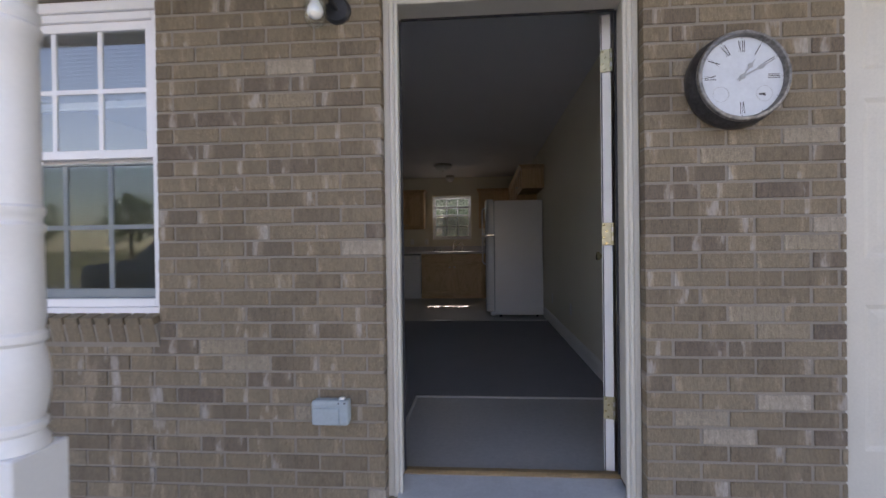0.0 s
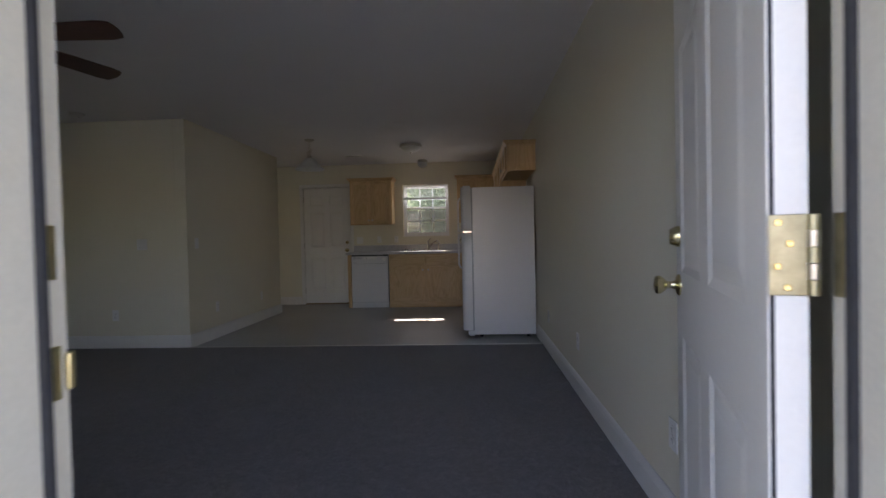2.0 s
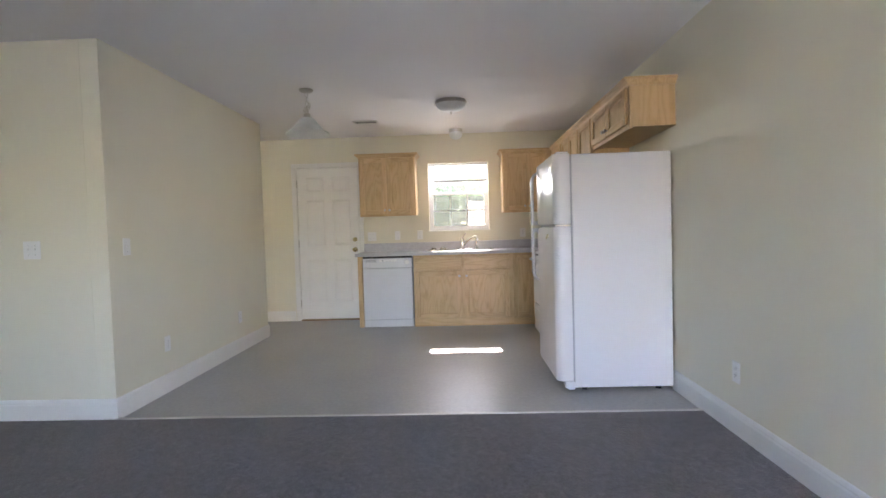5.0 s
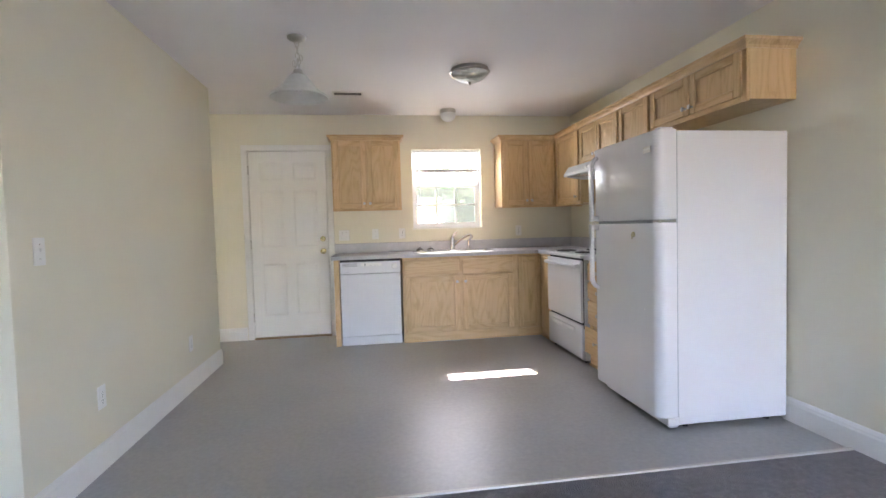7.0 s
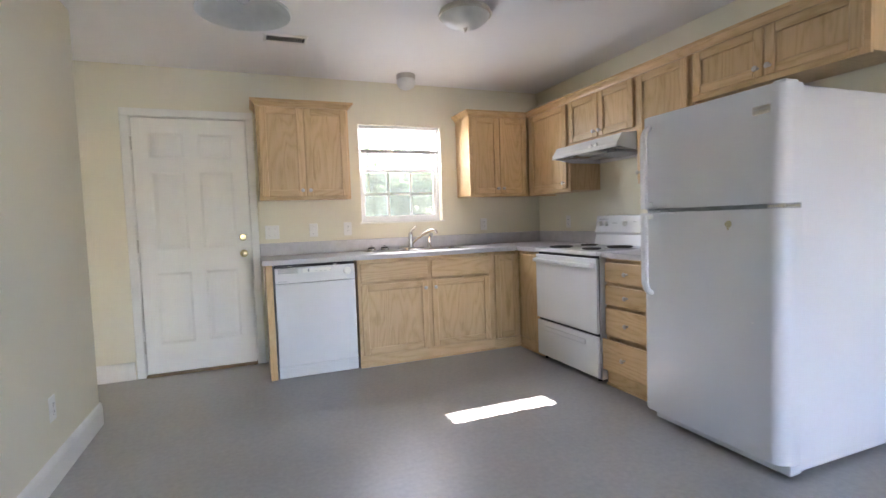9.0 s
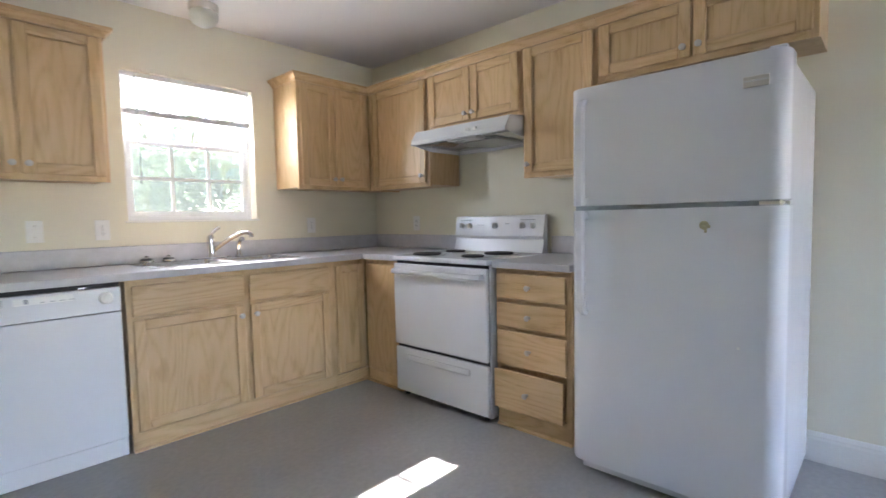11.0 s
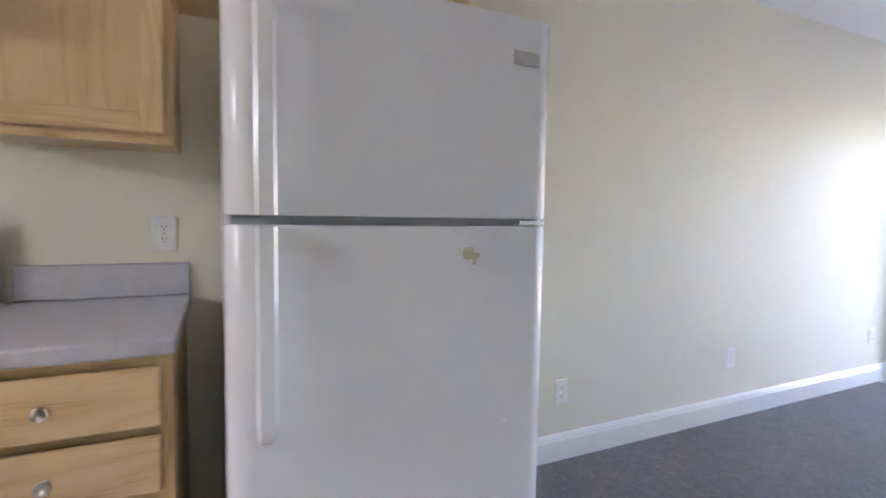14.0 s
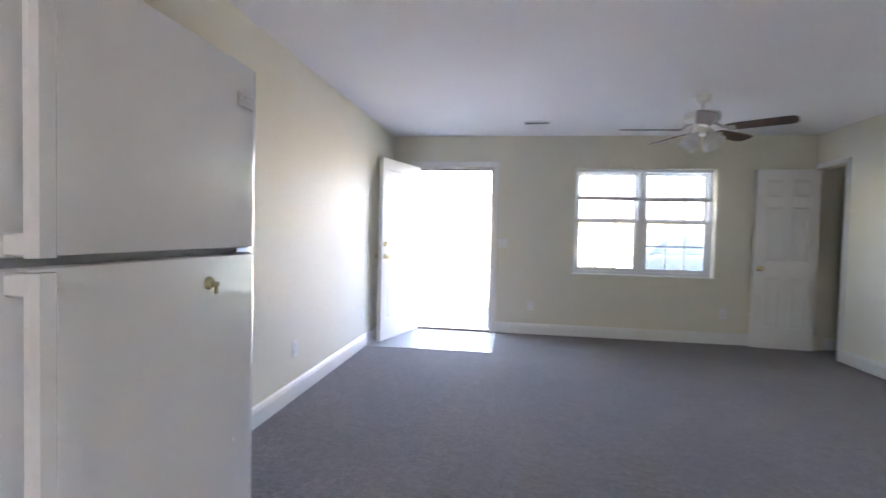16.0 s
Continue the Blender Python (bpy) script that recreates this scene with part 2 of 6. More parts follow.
LAMIN = mat("grey_speckled_laminate", (0.52, 0.505, 0.53), 0.36, var=0.09, scale=18, grain=240, bump=0.05)
STEEL = mat("brushed_stainless_steel", (0.62, 0.62, 0.62), 0.26, 1.0, var=0.05, grain=160, bump=0.05)
CHROME = mat("polished_chrome", (0.72, 0.72, 0.73), 0.1, 1.0, var=0.03, bump=0.0)
NICKEL = mat("brushed_nickel", (0.58, 0.55, 0.51), 0.3, 1.0, var=0.06, bump=0.03)
BRASS = mat("polished_brass", (0.66, 0.57, 0.33), 0.24, 1.0, var=0.1, scale=40, bump=0.04)
BLACK = mat("black_metal", (0.018, 0.018, 0.02), 0.4, var=0.3, scale=30, bump=0.1)
COIL = mat("black_burner_coil", (0.03, 0.028, 0.028), 0.6, var=0.2, bump=0.2)
DRIP = mat("dull_steel_drip_pan", (0.42, 0.42, 0.42), 0.5, 1.0, var=0.15, scale=20, bump=0.1)
# rubber seals, and dark fillers that carry the shade of gaps
SEAL_OR_GAP = mat("dark_rubber_and_gap_shade", (0.03, 0.03, 0.035), 0.7, var=0.2)
GASKET = mat("grey_door_gasket", (0.38, 0.41, 0.43), 0.6, var=0.06)
OAKV, OAKH = oak("honey_oak_upright", 2), oak("honey_oak_level", 0)
OAKB = oak("honey_oak_plywood", 2)
DARKWOOD = mat("fan_blade_walnut", (0.11, 0.055, 0.038), 0.5, var=0.2, scale=12, grain=60, bump=0.05)
BRICK = brick_mat()
MORTAR = mat("grey_mortar", (0.262, 0.228, 0.188), 0.95, var=0.1, scale=9, grain=190, bump=0.6, depth=0.003)
CARPET = carpet_mat()
VINYL = mat("grey_sheet_vinyl", (0.385, 0.37, 0.352), 0.37, var=0.10, scale=1.3, grain=38, bump=0.14, depth=0.0012, rvar=0.06)
CONCRETE = mat("porch_concrete", (0.36, 0.35, 0.33), 0.9, var=0.1, scale=2, grain=120, bump=0.3, depth=0.002)
ALU = mat("grey_aluminium_sill", (0.56, 0.58, 0.60), 0.5, 0.2, var=0.08, scale=9, grain=70)
WOODTHR = mat("stained_wood_threshold", (0.26, 0.17, 0.085), 0.5, var=0.2, scale=14, grain=80)
GLASS = glass_mat("window_glass")


def veiled(name, tint, weight, col, gloss=True):
    """A clear sheet or mesh with added haze that scatters a little falling light."""
    m = glass_mat(name, tint)
    nt = m.node_tree
    out = nt.nodes["Material Output"]
    under = out.inputs[0].links[0].from_socket
    if not gloss:
        under = under.node.inputs[1].links[0].from_socket
    tl = nt.nodes.new("ShaderNodeBsdfTranslucent")
    tl.inputs[0].default_value = (*col, 1)
    mx = nt.nodes.new("ShaderNodeMixShader")
    mx.inputs[0].default_value = weight
    nt.links.new(under, mx.inputs[1])
    nt.links.new(tl.outputs[0], mx.inputs[2])
    nt.links.new(mx.outputs[0], out.inputs[0])
    return m


SCREEN = veiled("grey_insect_mesh", (0.76, 0.78, 0.78), 0.04, (0.34, 0.36, 0.36), False)
# insect mesh tinted darker to dim the bright view, with glare haze mixed in
DIM_MESH = veiled("dimmed_hazy_insect_mesh", (0.44, 0.465, 0.465), 0.028, (0.34, 0.36, 0.36), False)
# kitchen panes: faint translucent haze put in as veiling glare
HAZED = veiled("hazed_window_glass", (0.93, 0.96, 0.95), 0.006, (0.55, 0.56, 0.55))
DULLBRASS = mat("dull_brass", (0.43, 0.39, 0.26), 0.45, 1.0, var=0.15, scale=40, bump=0.06)
CARGLASS = mat("dark_car_glass", (0.03, 0.05, 0.07), 0.05, var=0.05, bump=0.0)
MILK = frosted("frosted_lamp_glass", (0.86, 0.87, 0.85), 0.35)
BULB = mat("white_bulb_glass", (0.85, 0.85, 0.85), 0.25, var=0.01, bump=0.0)
SLAT = mat("white_blind_slat", (0.80, 0.80, 0.80), 0.45, var=0.02, bump=0.02)
CLOCKF = mat("faded_clock_paper", (0.60, 0.64, 0.68), 0.55, var=0.05, scale=14, grain=60, bump=0.05)
CLOCKC = mat("worn_dark_clock_case", (0.045, 0.045, 0.05), 0.42, 0.2, var=0.5, scale=22, grain=90, bump=0.3)
INK = mat("dark_ink", (0.05, 0.045, 0.045), 0.7, var=0.2)
PAPER = mat("white_sticker_paper", (0.9, 0.9, 0.88), 0.6, var=0.02)
CLOCKR = mat("worn_grey_clock_rim", (0.15, 0.14, 0.13), 0.38, 0.5, var=0.75, scale=26, grain=70, bump=0.5, depth=0.003)
GRASS = mat("dry_lawn", (0.25, 0.245, 0.125), 0.95, var=0.25, scale=0.6, grain=9, bump=0.6, depth=0.03)
ASPHALT = mat("worn_lot_asphalt", (0.36, 0.36, 0.355), 0.95, var=0.12, scale=0.7, grain=90, bump=0.4, depth=0.003)


def leaf_mat():
    m, nt, b = nodes_of("tree_leaves")
    geo = nt.nodes.new("ShaderNodeNewGeometry")
    c = ramp(nt, geo.outputs["Random Per Island"], [(0.0, (0.105, 0.15, 0.075)), (1.0, (0.14, 0.19, 0.10))])
    nt.links.new(c, b.inputs["Base Color"])
    b.inputs["Roughness"].default_value = 0.6
    tl = nt.nodes.new("ShaderNodeBsdfTranslucent")
    nt.links.new(ramp(nt, geo.outputs["Random Per Island"], [(0.0, (0.25, 0.33, 0.17)), (1.0, (0.31, 0.39, 0.22))]), tl.inputs[0])
    mx = nt.nodes.new("ShaderNodeMixShader")
    mx.inputs[0].default_value = 0.5
    nt.links.new(b.outputs[0], mx.inputs[1])
    nt.links.new(tl.outputs[0], mx.inputs[2])
    nt.links.new(mx.outputs[0], nt.nodes["Material Output"].inputs[0])
    return m


LEAF = leaf_mat()
BARK = mat("tree_bark", (0.12, 0.09, 0.065), 0.95, var=0.25, scale=6, grain=30, bump=0.7, depth=0.02)
CARPAINT = mat("dark_blue_car_paint", (0.02, 0.03, 0.05), 0.2, 0.3, var=0.05, bump=0.0, coat=0.6)
TYRE = mat("black_tyre", (0.02, 0.02, 0.02), 0.85, var=0.2)
SIDING = mat("tan_siding", (0.50, 0.43, 0.32), 0.8, var=0.06, scale=1, grain=12, bump=0.2, depth=0.004)
SHINGLE = mat("brown_roof_shingle", (0.14, 0.12, 0.10), 0.95, var=0.2, scale=1, grain=8, bump=0.4, depth=0.01)

# ---- building blocks ----


def thing(name, at=(0, 0, 0), rz=0.0, label="", category="", group="", kind=""):
    ob = new(name)
    ob.empty_display_size = 0.1
    ob.matrix_world = pose(*at, 0, 0, rz)
    return tagged(ob, label, category, group, kind)


def mesh_of(bm, name, material, smooth=False):
    me = bpy.data.meshes.new(name)
    bm.normal_update()
    bm.to_mesh(me)
    bm.free()
    me.materials.append(material)
    if smooth:
        me.polygons.foreach_set("use_smooth", [True] * len(me.polygons))
        me.set_sharp_from_angle(angle=radians(40))
    return me


def part(name, bm, material, parent, label="", smooth=False):
    ob = new(name, mesh_of(bm, name, material, smooth))
    ob.parent = parent
    if label:
        ob["label"] = label
    return ob


def solid(name, bm, material, label="", category="", kind="structure", smooth=False):
    return tagged(new(name, mesh_of(bm, name, material, smooth)), label, category, "", kind)


def box(bm, x0, x1, y0, y1, z0, z1, bevel=0.0, seg=1):
    r = bmesh.ops.create_cube(bm, size=1.0, matrix=Matrix.Translation(((x0 + x1) / 2, (y0 + y1) / 2, (z0 + z1) / 2)) @ Matrix.Diagonal((abs(x1 - x0), abs(y1 - y0), abs(z1 - z0), 1)))
    if bevel:
        es = {e for v in r["verts"] for e in v.link_edges}
        bmesh.ops.bevel(bm, geom=list(es), offset=bevel, segments=seg, affect="EDGES", profile=0.5)
    return bm


def boxed(*args, **kw):
    return box(bmesh.new(), *args, **kw)


def lathe(bm, profile, at=(0, 0, 0), axis="z", n=28):
    """Turns (radius, height) pairs round an axis."""
    turn = {"z": Matrix(), "y": Matrix.Rotation(radians(90), 4, "X"), "x": Matrix.Rotation(radians(90), 4, "Y")}[axis]
    m = Matrix.Translation(at) @ turn
    rings = []
    for r, h in profile:
        rings.append([bm.verts.new(m @ Vector((max(r, 1e-5) * math.cos(2 * math.pi * i / n), max(r, 1e-5) * math.sin(2 * math.pi * i / n), h))) for i in range(n)])
    for a, b in zip(rings, rings[1:]):
        for i in range(n):
            bm.faces.new((a[i], a[(i + 1) % n], b[(i + 1) % n], b[i]))
    for end, flip in ((rings[0], True), (rings[-1], False)):
        if (end[0].co - end[n // 2].co).length > 1e-3:
            bm.faces.new(end[::-1] if flip else end)
    bmesh.ops.recalc_face_normals(bm, faces=bm.faces[:])
    return bm


def tube(bm, pts, r, n=10, closed=False):
    """A round bar along points; r: one radius or one for each point."""
    pts = [Vector(p) for p in pts]
    rs = r if isinstance(r, (list, tuple)) else [r] * len(pts)
    rings, side = [], None
    k = len(pts)
    for i, p in enumerate(pts):
        a = pts[(i - 1) % k] if closed or i else p
        b = pts[(i + 1) % k] if closed or i < k - 1 else p
        d = (b - a).normalized()
        if side is None:
            side = d.orthogonal().normalized()
        side = (side - d * side.dot(d)).normalized()
        up = d.cross(side)
        rings.append([bm.verts.new(p + rs[i] * (math.cos(2 * math.pi * j / n) * side + math.sin(2 * math.pi * j / n) * up)) for j in range(n)])
    pairs = list(zip(rings, rings[1:])) + ([(rings[-1], rings[0])] if closed else [])
    for a, b in pairs:
        for j in range(n):
            bm.faces.new((a[j], a[(j + 1) % n], b[(j + 1) % n], b[j]))
    if not closed:
        bm.faces.new(rings[0][::-1])
        bm.faces.new(rings[-1])
    bmesh.ops.recalc_face_normals(bm, faces=bm.faces[:])
    return bm


def prism(bm, outline, a, b, axis):
    """Pushes a 2D outline from a to b along an axis; the outline runs in the other two axes, in x, y, z order."""
    def place(p, h):
        return {"x": (h, p[0], p[1]), "y": (p[0], h, p[1]), "z": (p[0], p[1], h)}[axis]
    lo = [bm.verts.new(place(p, a)) for p in outline]
    hi = [bm.verts.new(place(p, b)) for p in outline]
    n = len(outline)
    for i in range(n):
        bm.faces.new((lo[i], lo[(i + 1) % n], hi[(i + 1) % n], hi[i]))
    bm.faces.new(lo[::-1])
    bm.faces.new(hi)
    bmesh.ops.recalc_face_normals(bm, faces=bm.faces[:])
    return bm


def pierced(bm, axis, u0, u1, z0, z1, v0, v1, holes=()):
    """A wall along axis from u0 to u1, v0 to v1 thick, with openings (u0, u1, z0, z1) right through."""
    us = sorted({u0, u1, *(q for h in holes for q in h[:2] if u0 < q < u1)})
    zs = sorted({z0, z1, *(q for h in holes for q in h[2:] if z0 < q < z1)})
    for ua, ub in zip(us, us[1:]):
        za = None
        for a, b in zip(zs, zs[1:]):
            um, zm = (ua + ub) / 2, (a + b) / 2
            open_here = any(h[0] < um < h[1] and h[2] < zm < h[3] for h in holes)
            if not open_here and za is None:
                za = a
            if za is not None and (open_here or b == zs[-1]):
                top = a if open_here else b
                if axis == "x":
                    box(bm, ua, ub, v0, v1, za, top)
                else:
                    box(bm, v0, v1, ua, ub, za, top)
                za = None
    return bm


def panelled(bm, w, h, t, cols, rows, cells, steps):
    """A slab w x t x h from the origin whose front (y = 0) and back carry sunk panels; cols and rows are cut lines."""
    for y, front in ((0.0, True), (t, False)):
        grid = {(i, j): bm.verts.new((x, y, z)) for i, x in enumerate(cols) for j, z in enumerate(rows)}
        sunk = []
        for i in range(len(cols) - 1):
            for j in range(len(rows) - 1):
                q = [grid[i, j], grid[i + 1, j], grid[i + 1, j + 1], grid[i, j + 1]]
                f = bm.faces.new(q if front else q[::-1])
                if (i, j) in cells:
                    sunk.append(f)
        bm.normal_update()
        for th, dp in steps:
            bmesh.ops.inset_individual(bm, faces=sunk, thickness=th, depth=dp, use_even_offset=True)
    for x in (0.0, w):
        vs = [bm.verts.new(c) for c in ((x, 0, 0), (x, t, 0), (x, t, h), (x, 0, h))]
        bm.faces.new(vs if x else vs[::-1])
    for z in (0.0, h):
        vs = [bm.verts.new(c) for c in ((0, 0, z), (w, 0, z), (w, t, z), (0, t, z))]
        bm.faces.new(vs if z else vs[::-1])
    return bm



def six_panel(w, h, t):
    c = [0, 0.105, w / 2 - 0.05, w / 2 + 0.05, w - 0.105, w]
    r = [0, 0.23, 0.80, 0.98, 1.60, 1.71, h - 0.115, h]
    cells = {(i, j) for i in (1, 3) for j in (1, 3, 5)}
    return panelled(bmesh.new(), w, h, t, c, r, cells, [(0.018, -0.006), (0.006, 0.0), (0.026, 0.0035)])


def write_text(s, size, material, parent, at, rx=90.0, ry=0.0, rz=0.0, name="lettering"):
    cu = bpy.data.curves.new("lettering", "FONT")
    cu.body, cu.size, cu.align_x, cu.align_y, cu.extrude = s, size, "CENTER", "CENTER", 0.0004
    tmp = new("lettering_curve", cu)
    me = bpy.data.meshes.new_from_object(tmp.evaluated_get(bpy.context.evaluated_depsgraph_get()))
    bpy.data.objects.remove(tmp)
    me.materials.clear()
    me.materials.append(material)
    ob = new(name, me)
    ob.parent = parent
    ob.matrix_local = pose(*at, rx, ry, rz)
    return ob

# ---- the shell of the house ----
YB, H = 7.82, 2.44
WX = -4.9  # living-room west wall
bm = pierced(bmesh.new(), "x", -6.6, 0.62, -0.15, H + 0.1, -0.165, 0.0, [(-1.290, -0.268, -0.2, 2.075), (-3.86, -2.26, 0.78, 2.055)])
solid("wall_south", bm, WALL, "pale yellow painted front wall inside", "wall")
solid("wall_east", boxed(0.0, 0.14, -0.0, YB + 0.14, -0.1, H + 0.1), WALL, "long pale yellow painted party wall", "wall")
# last hole: unseen hall opening, added to let sunlight in
bm = pierced(bmesh.new(), "x", -6.6, 0.0, -0.1, H + 0.1, YB, YB + 0.14, [(-3.665, -2.815, -0.05, 2.06), (-1.885, -1.09, 1.17, 2.06), (-5.95, -5.25, 1.17, 2.06)])
solid("wall_north", bm, WALL, "pale yellow painted kitchen wall with window", "wall")
bm = bmesh.new()
box(bm, -3.85, -3.73, 4.39, 6.87, -0.05, H + 0.1)
solid("wall_kitchen_west", bm, WALL, "pale yellow painted kitchen side wall", "wall")
solid("wall_middle", boxed(-5.28, -3.851, 4.39, 4.51, -0.05, H + 0.1), WALL, "pale yellow painted wall facing the entrance", "wall")
solid("wall_hall", boxed(-6.6, -3.851, 6.76, 6.87, -0.05, H + 0.1), WALL, "pale yellow painted hall wall", "wall")
bm = pierced(bmesh.new(), "y", 0.0, 3.55, -0.05, H + 0.1, WX - 0.12, WX, [(0.06, 0.52, -0.1, 2.05)])
solid("wall_west", bm, WALL, "pale yellow painted living-room wall with doorway", "wall")
bm = pierced(bmesh.new(), "y", 3.4, 4.51, -0.05, H + 0.1, -5.42, -5.30, [(3.62, 4.36, -0.1, 2.05)])
box(bm, -5.30, WX - 0.12, 3.43, 3.55, -0.05, H + 0.1)
solid("wall_passage", bm, WALL, "pale yellow painted passage wall with dark doorway", "wall")
bm = bmesh.new()
box(bm, -6.72, -6.6, -0.165, YB + 0.14, -0.1, H + 0.1)
box(bm, -6.6, WX - 0.121, 0.95, 1.05, -0.05, H + 0.1)
solid("wall_far_west", bm, WALL, "plain outer wall of the west rooms", "wall")
solid("ceiling", boxed(-6.72, 0.14, -0.165, YB + 0.14, H, H + 0.12), CEIL, "smooth white painted ceiling", "ceiling")
# floors
bm = bmesh.new()
box(bm, -6.6, -1.345, 0.0, 4.385, -0.1, 0.010)
box(bm, -1.345, 0.0, 1.07, 4.385, -0.1, 0.010)
solid("floor_carpet", bm, CARPET, "charcoal grey low-pile carpet", "carpet")
solid("floor_kitchen", boxed(-6.6, 0.0, 4.39, YB, -0.1, 0.004), VINYL, "glossy grey mottled sheet vinyl kitchen floor", "floor")
solid("floor_entry", boxed(-1.345, 0.0, -0.02, 1.07, -0.1, 0.003), VINYL, "grey vinyl entry patch inside the front door", "floor")
TRANS = mat("pale_transition_strip", (0.55, 0.52, 0.47), 0.4, 0.2, var=0.06)
bm = prism(bmesh.new(), [(4.372, 0.010), (4.376, 0.017), (4.392, 0.017), (4.402, 0.005)], -3.729, -0.016, "x")
solid("trim_carpet_edge", bm, TRANS, "thin pale metal strip at the carpet edge", "trim")
bm = boxed(-1.352, -1.338, 0.02, 1.078, 0.003, 0.014, bevel=0.003)
box(bm, -1.338, -0.016, 1.064, 1.078, 0.003, 0.014, bevel=0.003)
solid("trim_entry_edge", bm, TRANS, "thin pale strip round the entry vinyl", "trim")


def base_run(name, axis, a, b, face, sign):
    """A moulded baseboard along a wall; face: the wall's plane, sign: which way it stands out."""
    prof = [(0, 0), (0.014, 0), (0.014, 0.105), (0.011, 0.115), (0.011, 0.122), (0.007, 0.132), (0.004, 0.138), (0, 0.14)]
    pts = [(face + sign * d, 0.002 + h) for d, h in prof]
    bm = prism(bmesh.new(), pts, a, b, axis)
    solid(name, bm, TRIM, "white moulded baseboard", "baseboard")


base_run("baseboard_east", "y", 0.0, 4.80, 0.0, -1)
base_run("baseboard_south", "x", -4.9, -1.342, 0.0, 1)
base_run("baseboard_west", "y", 0.58, 3.55, WX, 1)
base_run("baseboard_middle", "x", -5.28, -3.716, 4.39, -1)
base_run("baseboard_kitchen_west", "y", 4.39, 6.884, -3.73, 1)
base_run("baseboard_hall", "x", -6.6, -3.73, 6.87, 1)
base_run("baseboard_north", "x", -6.6, -3.725, YB, -1)
base_run("baseboard_passage", "y", 4.39, 4.40, -5.3, 1)
base_run("baseboard_closet", "x", -6.6, -5.02, 0.95, -1)
base_run("baseboard_closet_south", "x", -6.6, -5.02, 0.0, 1)


def casing(bm, axis, u0, u1, top, face, out, w=0.062, t=0.014, low=0.0):
    """A flat moulded casing round a doorway."""
    lo, hi = sorted((face, face + out * t))
    for a, b, c, d in ((u0 - w, u0, low, top), (u1, u1 + w, low, top), (u0 - w, u1 + w, top, top + w)):
        if axis == "x":
            box(bm, a, b, lo, hi, c, d, bevel=0.004)
        else:
            box(bm, lo, hi, a, b, c, d, bevel=0.004)
    return bm


# front doorway: jamb, stops, brick mould, sill
bm = bmesh.new()
for x0, x1 in ((-1.290, -1.265), (-0.295, -0.268)):
    box(bm, x0, x1, -0.185, 0.002, 0.0, 2.05)
box(bm, -1.290, -0.268, -0.185, 0.002, 2.05, 2.075)
box(bm, -1.265, -1.252, -0.185, -0.050, 0.02, 2.05)
box(bm, -0.308, -0.295, -0.185, -0.050, 0.02, 2.05)
box(bm, -1.252, -0.308, -0.185, -0.050, 2.037, 2.05)
solid("door_frame_front", bm, CREAM, "cream painted front door jamb", "door frame")
bm = bmesh.new()
box(bm, -1.251, -1.243, -0.056, -0.046, 0.03, 2.03)
box(bm, -0.317, -0.309, -0.056, -0.046, 0.03, 2.03)
box(bm, -1.243, -0.317, -0.056, -0.046, 2.028, 2.036)
solid("trim_weatherstrip", bm, SEAL_OR_GAP, "dark rubber weatherstrip in the door jamb", "weatherstrip")
bm = bmesh.new()
for a, b, s in ((-1.296, -1.238, -1), (-0.322, -0.264, 1)):
    box(bm, a, b, -0.200, -0.1855, -0.02, 2.10, bevel=0.004)
    inner = b if s < 0 else a
    box(bm, inner - 0.012 if s < 0 else inner - 0.004, inner + 0.004 if s < 0 else inner + 0.012, -0.206, -0.1855, -0.02, 2.04, bevel=0.004)
    mid = a + 0.034 if s < 0 else b - 0.034
    box(bm, mid - 0.009, mid + 0.009, -0.209, -0.1855, -0.02, 2.09, bevel=0.005)
box(bm, -1.296, -0.264, -0.201, -0.1855, 2.03, 2.10, bevel=0.004)
box(bm, -1.238, -0.322, -0.207, -0.1855, 2.028, 2.042, bevel=0.004)
solid("trim_brick_mould", bm, CREAM, "cream painted brick mould round the front door", "trim")
bm = prism(bmesh.new(), [(-0.30, -0.045), (-0.30, -0.012), (-0.292, -0.004), (-0.055, 0.012), (-0.055, -0.06)], -1.252, -0.308, "x")
solid("sill_front", bm, ALU, "worn grey metal front door sill", "door sill")
bm = prism(bmesh.new(), [(-0.054, 0.0), (-0.054, 0.020), (-0.044, 0.027), (-0.012, 0.027), (0.0, 0.006), (0.0, 0.0)], -1.264, -0.296, "x")
solid("threshold_front", bm, WOODTHR, "stained wooden front door threshold", "threshold")
bm = casing(bmesh.new(), "x", -1.275, -0.285, 2.063, 0.002, 1, 0.065)
solid("trim_front_door", bm, TRIM, "white casing round the front door inside", "trim")
bm = casing(bmesh.new(), "x", -3.655, -2.825, 2.052, YB, -1, 0.06)
solid("trim_back_door", bm, TRIM, "white casing round the back door", "trim")
bm = casing(bmesh.new(), "y", 0.06, 0.52, 2.05, WX, 1, 0.055)
solid("trim_closet_door", bm, TRIM, "white casing round the closet doorway", "trim")
bm = bmesh.new()
box(bm, -3.665, -3.65, YB - 0.0, YB + 0.14, 0, 2.05)
box(bm, -2.83, -2.815, YB - 0.0, YB + 0.14, 0, 2.05)
box(bm, -3.65, -2.83, YB - 0.0, YB + 0.14, 2.049, 2.06)
box(bm, -3.65, -3.632, YB + 0.0525, YB + 0.075, 0.02, 2.049)
box(bm, -2.848, -2.83, YB + 0.0525, YB + 0.075, 0.02, 2.049)
box(bm, -3.632, -2.848, YB + 0.0525, YB + 0.075, 2.03, 2.049)
box(bm, -3.632, -2.848, YB + 0.0525, YB + 0.075, 0.022, 0.034)
solid("door_frame_back", bm, TRIM, "white painted back door jamb", "door frame")
